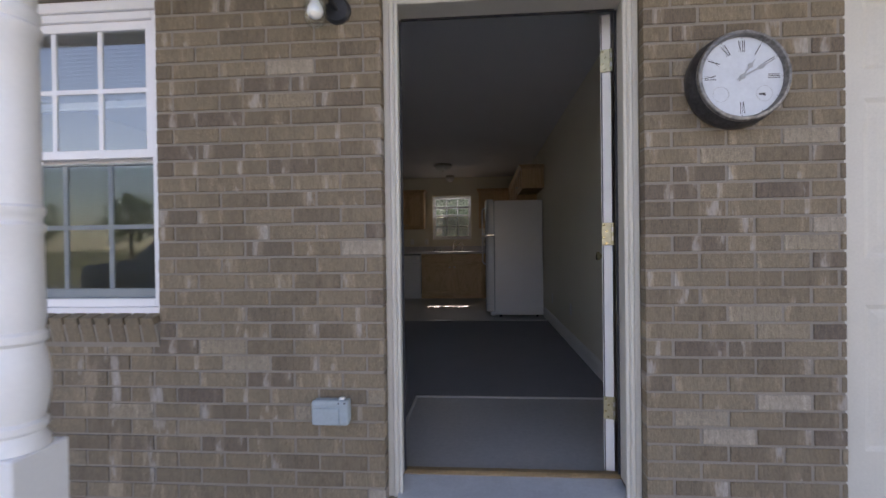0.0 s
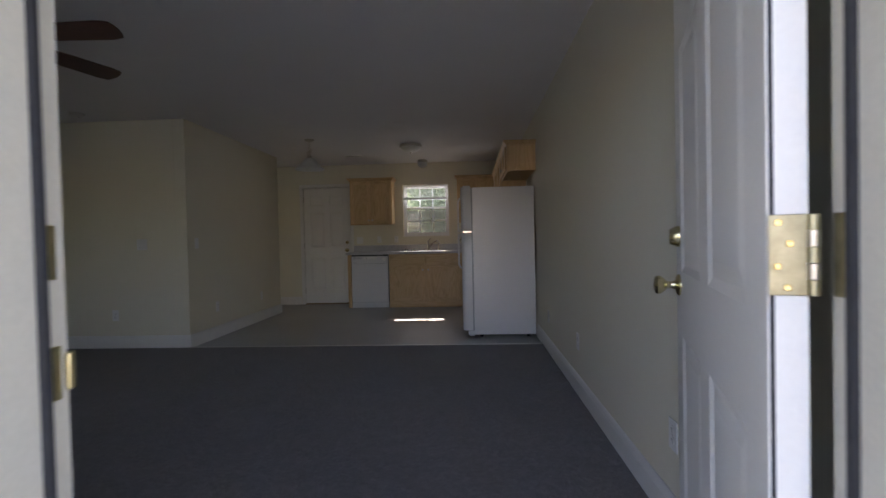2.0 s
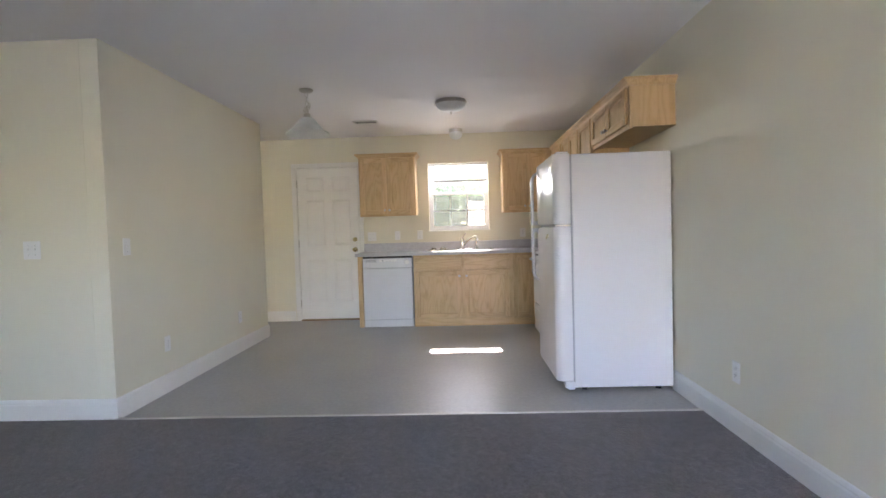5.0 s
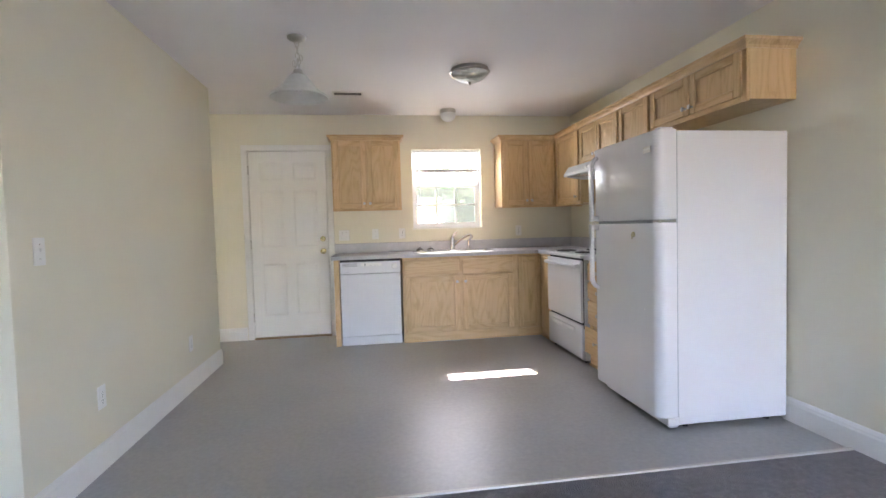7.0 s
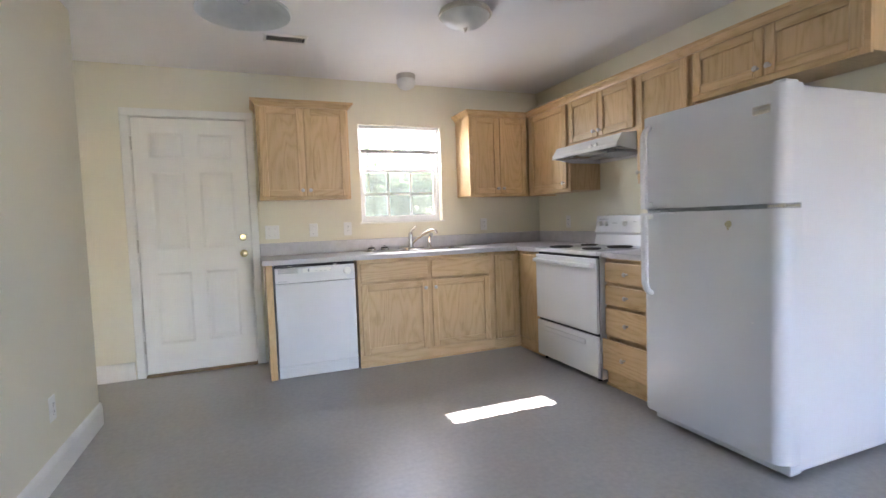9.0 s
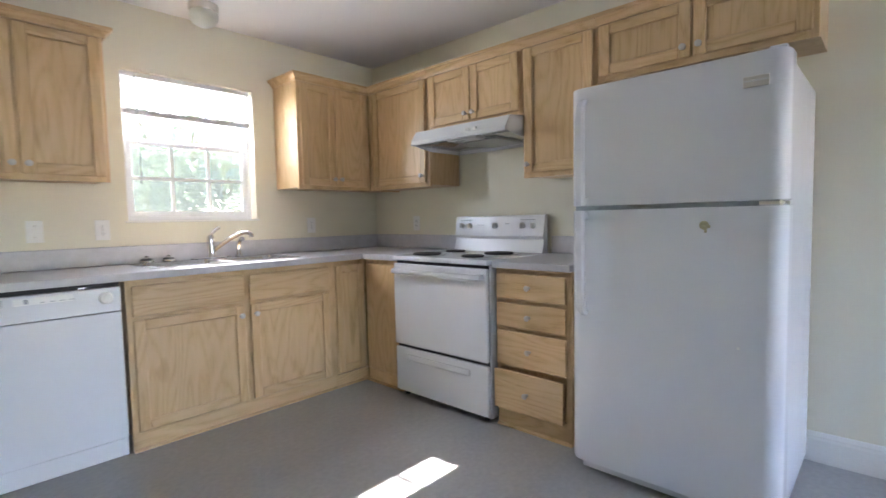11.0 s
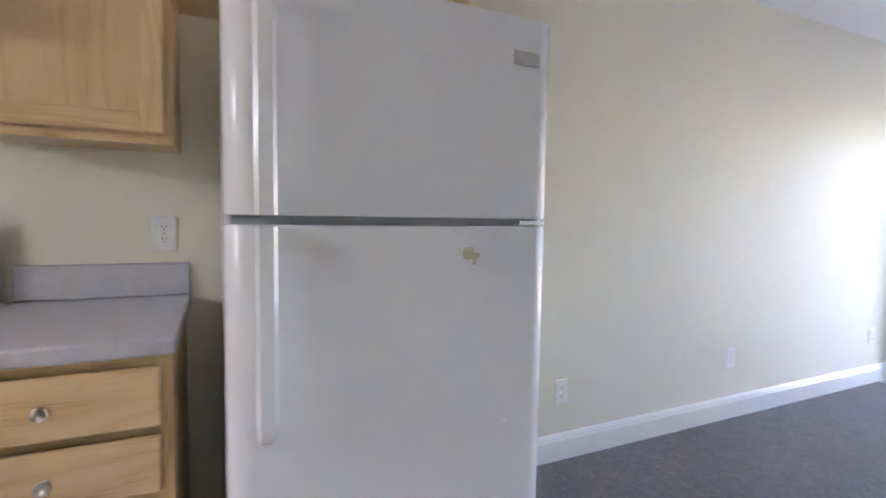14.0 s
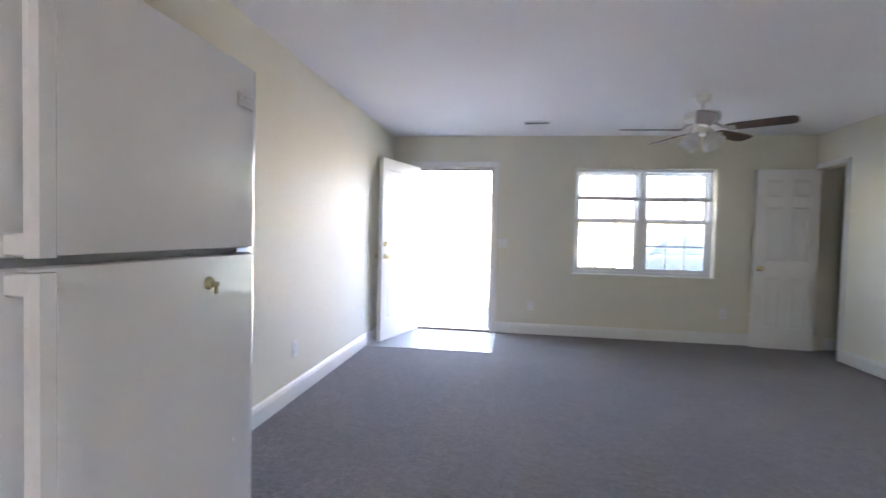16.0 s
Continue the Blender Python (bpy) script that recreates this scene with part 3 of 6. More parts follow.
solid("threshold_back", boxed(-3.65, -2.83, YB - 0.03, YB + 0.14, 0.004, 0.022, bevel=0.005), WOODTHR, "brown wooden back door threshold", "threshold")

# outside brickwork: mortar bed behind, bricks are set last
BF = -0.255
bm = pierced(bmesh.new(), "x", -6.6, 0.47, -0.35, 3.0, BF + 0.0045, -0.166, [(-1.3005, -0.2595, -0.02, 2.105), (-3.90, -2.25, 0.64, 2.10)])
brick_wall = solid("wall_brick_front", bm, MORTAR, "taupe brown brick front wall with grey mortar", "brick wall")

# porch, ground, roof
solid("porch_slab", boxed(-6.6, 3.0, -1.75, -0.2465, -0.35, -0.115, bevel=0.01), CONCRETE, "grey concrete porch slab", "porch")
bm = bmesh.new()
box(bm, -6.8, 3.0, -1.55, -0.256, 2.62, 2.74)
box(bm, -6.8, 3.0, -1.30, -1.10, 2.42, 2.62)
solid("porch_ceiling", bm, TRIM, "white boarded porch ceiling and beam", "porch ceiling")
# roof out of view; rear eave placed to cut the sun on the kitchen window
bm = prism(bmesh.new(), [(-2.0, 2.75), (-2.0, 2.85), (3.9, 5.2), (8.95, 2.64), (8.95, 2.5), (3.9, 5.05)], -12, 9, "x")
solid("roof", bm, SHINGLE, "unseen brown shingle house roof, rear eave set to trim the sun", "roof")
bm = bmesh.new()
box(bm, -12, -6.73, -0.25, 7.9, -0.35, 2.7)
box(bm, 0.62, 9, 0.1, 7.9, -0.35, 2.7)
solid("wall_neighbour", bm, SIDING, "plain outer walls of the adjoining units", "wall")
bm = bmesh.new()
box(bm, -1500, 1500, -1500, 1500, -0.60, -0.35)
solid("ground", bm, GRASS, "dry patchy lawn", "ground")
solid("road", boxed(-40, 40, -16, -4.2, -0.349, -0.33), ASPHALT, "worn grey asphalt parking lot", "road")

# ---- windows ----


def sash(parent, x0, x1, z0, z1, y, glass, cols=3, rows=2, bar=0.038, low=None, top=None):
    """One sash with its rails, muntins and panes; y: its middle plane."""
    low, top = low or bar, top or bar
    bm = boxed(x0, x0 + bar, y - 0.016, y + 0.016, z0, z1, bevel=0.003)
    box(bm, x1 - bar, x1, y - 0.016, y + 0.016, z0, z1, bevel=0.003)
    box(bm, x0 + bar - 0.004, x1 - bar + 0.004, y - 0.0155, y + 0.0155, z0, z0 + low, bevel=0.003)
    box(bm, x0 + bar - 0.004, x1 - bar + 0.004, y - 0.0155, y + 0.0155, z1 - top, z1, bevel=0.003)
    s = part("sash", bm, VINYLW, parent)
    gx0, gx1, gz0, gz1 = x0 + bar, x1 - bar, z0 + low, z1 - top
    for i in range(1, cols):
        x = gx0 + (gx1 - gx0) * i / cols
        part("muntin", boxed(x - 0.010, x + 0.010, y - 0.006, y + 0.006, gz0, gz1), VINYLW, s)
    for j in range(1, rows):
        z = gz0 + (gz1 - gz0) * j / rows
        part("muntin", boxed(gx0, gx1, y - 0.0065, y + 0.0065, z - 0.010, z + 0.010), VINYLW, s)
    p = part("pane", boxed(gx0, gx1, y - 0.002, y + 0.002, gz0, gz1), glass, s)
    p.visible_shadow = False
    return s


def window_unit(name, label, x0, x1, z0, z1, yo, yi, cols, f=0.035, bar=0.038, glass=GLASS, meet=0.50, mesh=SCREEN):
    """A double-hung window; yo, yi: outer and inner planes of its frame."""
    w = thing(name, (0, 0, 0), 0, label, "window", kind="structure")
    lo, hi = sorted((yo, yi))
    bm = bmesh.new()
    box(bm, x0, x0 + f, lo, hi, z0, z1, bevel=0.003)
    box(bm, x1 - f, x1, lo, hi, z0, z1, bevel=0.003)
    box(bm, x0 + f, x1 - f, lo, hi, z0, z0 + f, bevel=0.003)
    box(bm, x0 + f, x1 - f, lo, hi, z1 - f, z1, bevel=0.003)
    part("window_frame", bm, VINYLW, w)
    mid = z0 + (z1 - z0) * meet
    up = yo + (yi - yo) * 0.28
    low = yo + (yi - yo) * 0.72
    sash(w, x0 + f, x1 - f, mid + 0.008, z1 - f, up, glass, cols, 2, bar, bar)
    sash(w, x0 + f, x1 - f, z0 + f, mid + 0.022, low, glass, cols, 2, bar, None, bar * 0.9)
    part("insect_screen", boxed(x0 + f, x1 - f, yo + (yi - yo) * 0.08, yo + (yi - yo) * 0.1, z0 + f, mid - 0.014), mesh, w)
    return w


window_unit("window_1", "white vinyl double-hung window with grilles, east half", -3.055, -2.262, 0.782, 2.053, -0.215, -0.105, 3)
window_unit("window_2", "white vinyl double-hung window with grilles, west half", -3.858, -3.065, 0.782, 2.053, -0.215, -0.105, 3)
window_unit("window_3", "white vinyl double-hung kitchen window with grilles", -1.883, -1.092, 1.172, 2.058, YB + 0.155, YB + 0.07, 3, 0.026, 0.030, HAZED, 0.528, DIM_MESH)
# out of view; added as a source for the light from the hall
window_unit("window_hall_added", "unseen white vinyl double-hung window, added to light the back hall", -5.948, -5.252, 1.172, 2.058, YB + 0.155, YB + 0.07, 3, 0.026, 0.030)
solid("trim_mullion", boxed(-3.064, -3.056, -0.215, -0.100, 0.783, 2.052), VINYLW, "white mullion between the front windows", "trim")
bm = boxed(-3.90, -2.25, -0.232, -0.190, 0.745, 0.781, bevel=0.005)
box(bm, -3.90, -2.25, -0.228, -0.190, 2.054, 2.10, bevel=0.004)
box(bm, -2.262, -2.245, -0.226, -0.190, 0.782, 2.053, bevel=0.003)
box(bm, -3.90, -3.859, -0.226, -0.190, 0.782, 2.053, bevel=0.003)
solid("trim_window_front", bm, VINYLW, "white outer frame round the front window", "trim")
solid("sill_front_window", boxed(-3.875, -2.245, -0.104, 0.012, 0.766, 0.781, bevel=0.004), TRIM, "white sill of the front window", "window sill")
solid("sill_kitchen_window", boxed(-1.90, -1.075, YB - 0.012, YB + 0.069, 1.158, 1.171, bevel=0.004), TRIM, "white sill of the kitchen window", "window sill")


def mini_blind(x0, x1, ztop, zbot, y, n, label, wand=True, sag=0.0):
    b = thing("window_blind", ((x0 + x1) / 2, y, ztop), 0, label, "blind", "raised mini blinds")
    h, w = zbot - ztop, (x1 - x0) / 2
    part("headrail", boxed(-w, w, -0.014, 0.014, -0.026, 0.0, bevel=0.002), SLAT, b)
    stack = 0.022
    me = None
    for i in range(n):
        z = -0.034 + (h + stack + 0.034) * i / (n - 1)
        s = bmesh.new()
        prism(s, [(-0.0125, -0.004), (0, 0.001), (0.0125, 0.0035), (0.0125, 0.0042), (0, 0.0018), (-0.0125, -0.0033)], -w + 0.004, w - 0.004, "x")
        if me is None:
            me = mesh_of(s, "slat", SLAT)
        else:
            s.free()
        ob = new("slat", me)
        ob.parent = b
        ob.matrix_local = pose(0, 0, z, -8, sag * (i / n), 0)
    sm = mesh_of(boxed(-w + 0.003, w - 0.003, -0.0125, 0.0125, -0.0022, 0), "stacked_slat", SLAT)
    for i in range(7):
        ob = new("stacked_slat", sm)
        ob.parent = b
        ob.matrix_local = pose(0, 0, h + stack - i * 0.003, 0, sag, 0)
    bt = part("bottom_rail", boxed(-w + 0.003, w - 0.003, -0.011, 0.011, h - 0.012, h + 0.001, bevel=0.003), SLAT, b)
    bt.matrix_local = pose(0, 0, 0, 0, sag, 0)
    for x in (-w * 0.75, w * 0.75):
        part("ladder_cord", tube(bmesh.new(), [(x, -0.014, -0.02), (x, -0.014, h)], 0.0012, 5), SLAT, b)
    if wand:
        part("tilt_wand", tube(bmesh.new(), [(-w + 0.07, -0.02, -0.02), (-w + 0.075, -0.022, h - 0.42)], 0.004, 6), GLASSY, b)
    return b


GLASSY = mat("grey_translucent_wand", (0.55, 0.57, 0.57), 0.2, var=0.02, bump=0.0)
mini_blind(-1.875, -1.10, 2.055, 1.815, YB + 0.035, 11, "white mini blind raised over the kitchen sink window")
mini_blind(-3.045, -2.275, 2.05, 1.69, -0.07, 17, "white mini blind raised in the front window", True, -0.8)
mini_blind(-3.85, -3.075, 2.05, 1.68, -0.07, 17, "white mini blind raised in the front window", False)

# ---- doors ----


def knob_set(parent, x, z, y, side, mat_=None):
    """A door knob on a rose; side: -1 or 1 along y."""
    m = mat_ or BRASS
    prof = [(0.031, 0.0), (0.031, 0.004), (0.026, 0.009), (0.013, 0.013), (0.010, 0.024), (0.011, 0.034), (0.019, 0.042), (0.026, 0.052), (0.027, 0.060), (0.022, 0.067), (0.008, 0.070), (0.0, 0.070)]
    bm = lathe(bmesh.new(), [(r, -side * h) for r, h in prof], (x, y, z), "y", 24)
    return part("door_knob", bm, m, parent, "polished brass knob", True)


def deadbolt(parent, x, z, y, side):
    prof = [(0.030, 0.0), (0.030, 0.006), (0.024, 0.020), (0.021, 0.026), (0.0, 0.026)]
    return part("deadbolt", lathe(bmesh.new(), [(r, -side * h) for r, h in prof], (x, y, z), "y", 24), BRASS, parent, "polished brass deadbolt", True)


def hinge(parent, z, leaf_x, t):
    """A butt hinge at the slab's pin edge: a leaf on the slab's edge, one on the jamb, and the knuckles."""
    bm = bmesh.new()
    box(bm, -0.0025, 0.0, 0.003, t - 0.004, z - 0.05, z + 0.05, bevel=0.001)
    h = part("hinge", bm, DULLBRASS, parent, "dull brass hinge")
    for k in range(5):
        part("knuckle", lathe(bmesh.new(), [(0.0065, z - 0.05 + 0.02 * k + 0.0005), (0.0065, z - 0.05 + 0.02 * k + 0.0195)], (-0.004, -0.003, 0), "z", 14), DULLBRASS if k % 2 == 0 else NICKEL, h, "", True)
    for dz, dy in ((-0.04, 0.5), (-0.014, 0.72), (0.014, 0.45), (0.04, 0.7)):
        part("screw", boxed(-0.0042, -0.0026, t * dy - 0.004, t * dy + 0.004, z + dz - 0.004, z + dz + 0.004, bevel=0.0015), BRASS, h)
    return h


DW, DT = 0.90, 0.044
d = thing("door_1", (-0.318, 0.008, 0.014), 74.0, "white six-panel front door standing open against the wall", "door", kind="structure")
six = six_panel(DW, 2.03, DT)
bmesh.ops.translate(six, verts=six.verts[:], vec=(0.004, 0.0, 0))
slab = part("door_slab", six, DOORP, d)
for z in (0.283, 1.058, 1.826):
    hinge(d, z, 0, DT + 0.004)
part("weather_edge", boxed(0.0035, 0.0042, 0.036, 0.0415, 0.0, 2.03), SEAL_OR_GAP, d)
knob_set(d, DW - 0.062, 0.94, DT, 1)
knob_set(d, DW - 0.062, 0.94, 0.0, -1)
deadbolt(d, DW - 0.062, 1.08, DT, 1)
deadbolt(d, DW - 0.062, 1.08, 0.0, -1)
part("sticker", boxed(0.40, 0.56, DT + 0.0025, DT + 0.0035, 1.595, 1.665), PAPER, d, "white paper sticker on the door")
bm = boxed(-0.298, -0.2955, -0.044, -0.002, 1.022, 1.122, bevel=0.001)
box(bm, -0.298, -0.2955, -0.044, -0.002, 0.247, 0.347, bevel=0.001)
box(bm, -0.298, -0.2955, -0.044, -0.002, 1.79, 1.89, bevel=0.001)
solid("trim_hinge_leaf", bm, DULLBRASS, "brass hinge leaves let into the door jamb", "hinge")

bm = boxed(-1.2650, -1.2625, -0.042, -0.010, 0.905, 0.975, bevel=0.001)
box(bm, -1.2625, -1.256, -0.006, 0.006, 0.915, 0.965, bevel=0.002)
box(bm, -1.2650, -1.2625, -0.040, -0.012, 1.06, 1.13, bevel=0.001)
solid("trim_strike_plate", bm, BRASS, "worn brass strike plates on the door jamb", "strike plate")

d = thing("door_2", (-3.645, YB + 0.008, 0.024), 0, "white six-panel back door, closed", "door", kind="structure")
part("door_slab", six_panel(0.81, 2.02, DT), DOORP, d)
knob_set(d, 0.755, 0.925, 0.0, -1)
deadbolt(d, 0.755, 1.06, 0.0, -1)
for z in (0.22, 1.02, 1.82):
    part("hinge", lathe(bmesh.new(), [(0.007, z - 0.05), (0.007, z + 0.05)], (-0.006, -0.006, 0), "z", 12), NICKEL, d, "dull metal hinge", True)

d = thing("door_3", (WX + 0.02, 0.115, 0.014), -5.0, "white six-panel closet door standing open along the front wall", "door", kind="structure")
part("door_slab", six_panel(0.635, 2.02, 0.035), DOORP, d)
knob_set(d, 0.575, 0.90, 0.035, 1)
for z in (0.22, 1.82):
    part("hinge", lathe(bmesh.new(), [(0.007, z - 0.045), (0.007, z + 0.045)], (-0.004, 0.041, 0), "z", 12), NICKEL, d, "dull metal hinge", True)

d = thing("door_4", (0.475, -0.195, -0.02), 0, "cream six-panel neighbouring door, closed", "door", kind="structure")
part("door_slab", six_panel(0.92, 2.10, 0.045), CREAM, d)
solid("sill_neighbour", boxed(0.472, 1.45, -0.28, -0.16, -0.115, -0.022, bevel=0.006), ALU, "grey metal sill of the neighbouring door", "door sill")
solid("wall_brick_return", boxed(1.41, 3.0, -0.25, 0.09, -0.35, 2.62), SIDING, "plain wall beyond the neighbouring door", "wall")
solid("wall_header", boxed(0.475, 1.41, -0.25, -0.166, 2.09, 2.62), SIDING, "plain wall over the neighbouring door", "wall")
solid("wall_return", boxed(0.475, 1.41, -0.12, 0.09, -0.35, 2.09), SIDING, "plain wall behind the neighbouring door", "wall")

# ---- kitchen cabinets ----
FT = 0.019  # thickness of a door or drawer front


def small_knob(parent, x, z, y):
    prof = [(0.008, 0.0), (0.005, 0.004), (0.005, 0.013), (0.011, 0.018), (0.015, 0.022), (0.0145, 0.027), (0.009, 0.030), (0.0, 0.030)]
    return part("knob", lathe(bmesh.new(), [(r, h) for r, h in prof], (x, y, z), "y", 16), NICKEL, parent, "round brushed nickel knob", True)


def cab_door(parent, x0, x1, z0, z1, y, knob=None, arch=False):
    """A framed oak door with a sunk panel; y: its back plane, front at y - FT."""
    s = 0.055
    f = y - FT
    bm = bmesh.new()
    a, b, c, d_ = x0 + s - 0.002, x1 - s + 0.002, z0 + s - 0.002, z1 - s + 0.002
    vs = [bm.verts.new(p) for p in ((a, f + 0.003, c), (b, f + 0.003, c), (b, f + 0.003, d_), (a, f + 0.003, d_))]
    fc = bm.faces.new(vs)
    bm.normal_update()
    bmesh.ops.inset_region(bm, faces=[fc], thickness=0.013, depth=-0.011, use_even_offset=True)
    box(bm, x0 + 0.011, x1 - 0.011, f + 0.0155, y + 0.004, z0 + 0.011, z1 - 0.011)
    dr = part("door", bm, OAKV, parent, "oak cabinet door with sunk panel")
    for a, b in ((x0, x0 + s), (x1 - s, x1)):
        part("stile", boxed(a, b, f, f + 0.013, z0, z1, bevel=0.005), OAKV, dr)
    for a, b in ((z0, z0 + s), (z1 - s, z1)):
        part("rail", boxed(x0 + s - 0.002, x1 - s + 0.002, f + 0.0006, f + 0.0128, a, b, bevel=0.005), OAKH, dr)
    if knob:
        small_knob(dr, knob[0], knob[1], f)
    return dr


def drawer_front(parent, x0, x1, z0, z1, y, knob=True, out=0.0):
    bm = boxed(x0, x1, y - FT - out, y - out - 0.006, z0, z1, bevel=0.006, seg=2)
    box(bm, x0 + 0.011, x1 - 0.011, y - out - 0.0065, y - out + (0.0 if out else 0.004), z0 + 0.011, z1 - 0.011)
    dr = part("drawer", bm, OAKH, parent, "oak drawer front")
    if out:
        part("drawer_box", boxed(x0 + 0.03, x1 - 0.03, y - out, y + 0.3, z0 + 0.03, z1 - 0.03), OAKB, dr)
    if knob:
        small_knob(dr, (x0 + x1) / 2, (z0 + z1) / 2, y - FT - out)
    return dr


def crown(parent, w0, w1, front, z, left=False, right=False, depth=0.3):
    """Crown moulding on a wall cabinet, with returns at its free ends."""
    prof = [(0.0, -0.022), (-0.008, -0.022), (-0.012, -0.008), (-0.030, 0.010), (-0.040, 0.014), (-0.040, 0.030), (0.0, 0.030)]
    a, b = w0 - (0.04 if left else 0), w1 + (0.04 if right else 0)
    bm = bmesh.new()
    prism(bm, [(front + p, z + q) for p, q in prof], a if not left else w0, b if not right else w1, "x")
    part("crown_moulding", bm, OAKH, parent)
    for flag, x, s in ((left, w0, 1), (right, w1, -1)):
        if flag:
            bm = prism(bmesh.new(), [(x + s * p, z + q) for p, q in prof], front - 0.001, front + depth, "y")
            part("crown_return", bm, OAKB, parent)
            bm = bmesh.new()
            pts = [(x + s * p, front + p, z + q) for p, q in prof]
            base = [(x, front + p, z + q) for p, q in prof]
            side = [(x + s * p, front, z + q) for p, q in prof]
            A, B, C = ([bm.verts.new(v) for v in r] for r in (base, pts, side))
            for i in range(len(prof) - 1):
                for P, Q in ((A, B), (B, C)):
                    try:
                        bm.faces.new((P[i], P[i + 1], Q[i + 1], Q[i]))
                    except ValueError:
                        pass
            bmesh.ops.remove_doubles(bm, verts=bm.verts[:], dist=0.0003)
            bmesh.ops.recalc_face_normals(bm, faces=bm.faces[:])
            part("crown_corner", bm, OAKH, parent)


def wall_cabinet(at, rz, w, z0, z1, depth, doors, label, left=False, right=False, blind=0.0, bump_l=False):
    """Local x runs along the wall to the viewer's right, y = 0 is the wall, the front looks to -y. doors: (x0, x1, knob x)."""
    c = thing("wall_cabinet", (at[0], at[1], z0), rz, label, "cabinet", "oak kitchen wall cabinets")
    h = z1 - z0
    bm = boxed(0, w, -depth + 0.02, -0.001, 0.012, h, bevel=0.001)
    part("body", bm, OAKB, c)
    for a, b in ((0, 0.04), (w - 0.04, w)):
        part("face_stile", boxed(a, b, -depth, -depth + 0.0198, 0, h, bevel=0.0015), OAKV, c)
    for a, b in ((0, 0.04), (h - 0.05, h)):
        part("face_rail", boxed(0.04, w - 0.04, -depth + 0.0003, -depth + 0.0198, a, b, bevel=0.0015), OAKH, c)
    if len(doors) > 1:
        part("face_stile", boxed(doors[0][1] - 0.02, doors[1][0] + 0.02, -depth + 0.0004, -depth + 0.0198, 0.04, h - 0.05), OAKV, c)
    for x0, x1, k in doors:
        cab_door(c, x0, x1, 0.026, h - 0.030, -depth - 0.005, (k, 0.075 if h > 0.5 else 0.07))
    crown(c, 0, w, -depth, h, left, right, depth)
    return c


UT = 2.128
wall_cabinet((-2.745, YB), 0, 0.715, 1.37, UT, 0.31, [(0.018, 0.352, 0.325), (0.358, 0.697, 0.385)], "oak double-door wall cabinet beside the sink window", True, True)
wall_cabinet((-0.93, YB), 0, 0.93, 1.37, UT, 0.31, [(0.018, 0.296, 0.270), (0.302, 0.590, 0.328)], "oak double-door corner wall cabinet", True, False)
wall_cabinet((0, 7.509), -90, 0.655, 1.37, UT, 0.31, [(0.075, 0.632, 0.605)], "oak single-door wall cabinet beside the range hood", False, False)
wall_cabinet((0, 6.853), -90, 0.762, 1.735, UT, 0.31, [(0.018, 0.377, 0.350), (0.385, 0.744, 0.412)], "short oak double-door wall cabinet over the range hood")
wall_cabinet((0, 6.090), -90, 0.452, 1.37, UT, 0.31, [(0.018, 0.434, 0.046)], "oak single-door wall cabinet between range and refrigerator")
wall_cabinet((0, 5.637), -90, 0.905, 1.82, UT, 0.31, [(0.018, 0.449, 0.420), (0.456, 0.887, 0.485)], "short oak double-door wall cabinet over the refrigerator", False, True)

FF = 7.250  # front plane of the base cabinets' face frames, on the sink wall
BZ, CT = 0.874, 0.914


def base_body(c, w, depth, left=True, right=True):
    bm = boxed(0, w, -depth + 0.02, -0.002, 0.09, BZ - 0.001)
    part("body", bm, OAKB, c)
    part("toe_board", boxed(0, w, -depth + 0.004, -depth + 0.022, 0.005, 0.092), OAKH, c)
    part("shoe_moulding", prism(bmesh.new(), [(-depth - 0.010, 0.005), (-depth - 0.008, 0.014), (-depth + 0.0035, 0.019), (-depth + 0.0035, 0.005)], 0, w, "x"), OAKH, c)


c = thing("base_cabinet", (-2.062, YB, 0), 0, "oak sink base cabinet with two doors and false drawers", "cabinet", "oak kitchen base cabinets")
D = YB - FF
base_body(c, 1.205, D)
for a, b in ((0, 0.034), (0.572, 0.632), (1.148, 1.205)):
    part("face_stile", boxed(a, b, -D, -D + 0.0198, 0.09, BZ - 0.001, bevel=0.0015), OAKV, c)
for a, b in ((0.09, 0.13), (0.66, 0.70), (0.835, BZ - 0.002)):
    part("face_rail", boxed(0.034, 1.148, -D + 0.0005, -D + 0.019, a, b), OAKH, c)
drawer_front(c, 0.022, 0.585, 0.690, 0.845, -D - 0.005, False)
drawer_front(c, 0.618, 1.158, 0.690, 0.845, -D - 0.005, False)
cab_door(c, 0.022, 0.585, 0.108, 0.674, -D - 0.005, (0.558, 0.615))
cab_door(c, 0.618, 1.158, 0.108, 0.674, -D - 0.005, (0.645, 0.615))

c = thing("base_cabinet", (-0.857, YB, 0), 0, "oak blind corner base cabinet with one door", "cabinet", "oak kitchen base cabinets")
base_body(c, 0.852, D)
for a, b in ((0, 0.012), (0.236, 0.257)):
    part("face_stile", boxed(a, b, -D, -D + 0.0198, 0.09, BZ - 0.001), OAKV, c)
cab_door(c, 0.006, 0.242, 0.108, 0.845, -D - 0.005)
c = thing("base_cabinet", (0, 7.228, 0), -90, "oak corner base cabinet next to the range", "cabinet", "oak kitchen base cabinets")
base_body(c, 0.372, 0.60)
part("face_stile", boxed(0, 0.372, -0.60, -0.5805, 0.09, BZ - 0.001), OAKV, c)
bm = boxed(0.03, 0.345, -0.618, -0.601, 0.108, 0.845, bevel=0.005)
part("corner_door", bm, OAKV, c, "oak cabinet door")

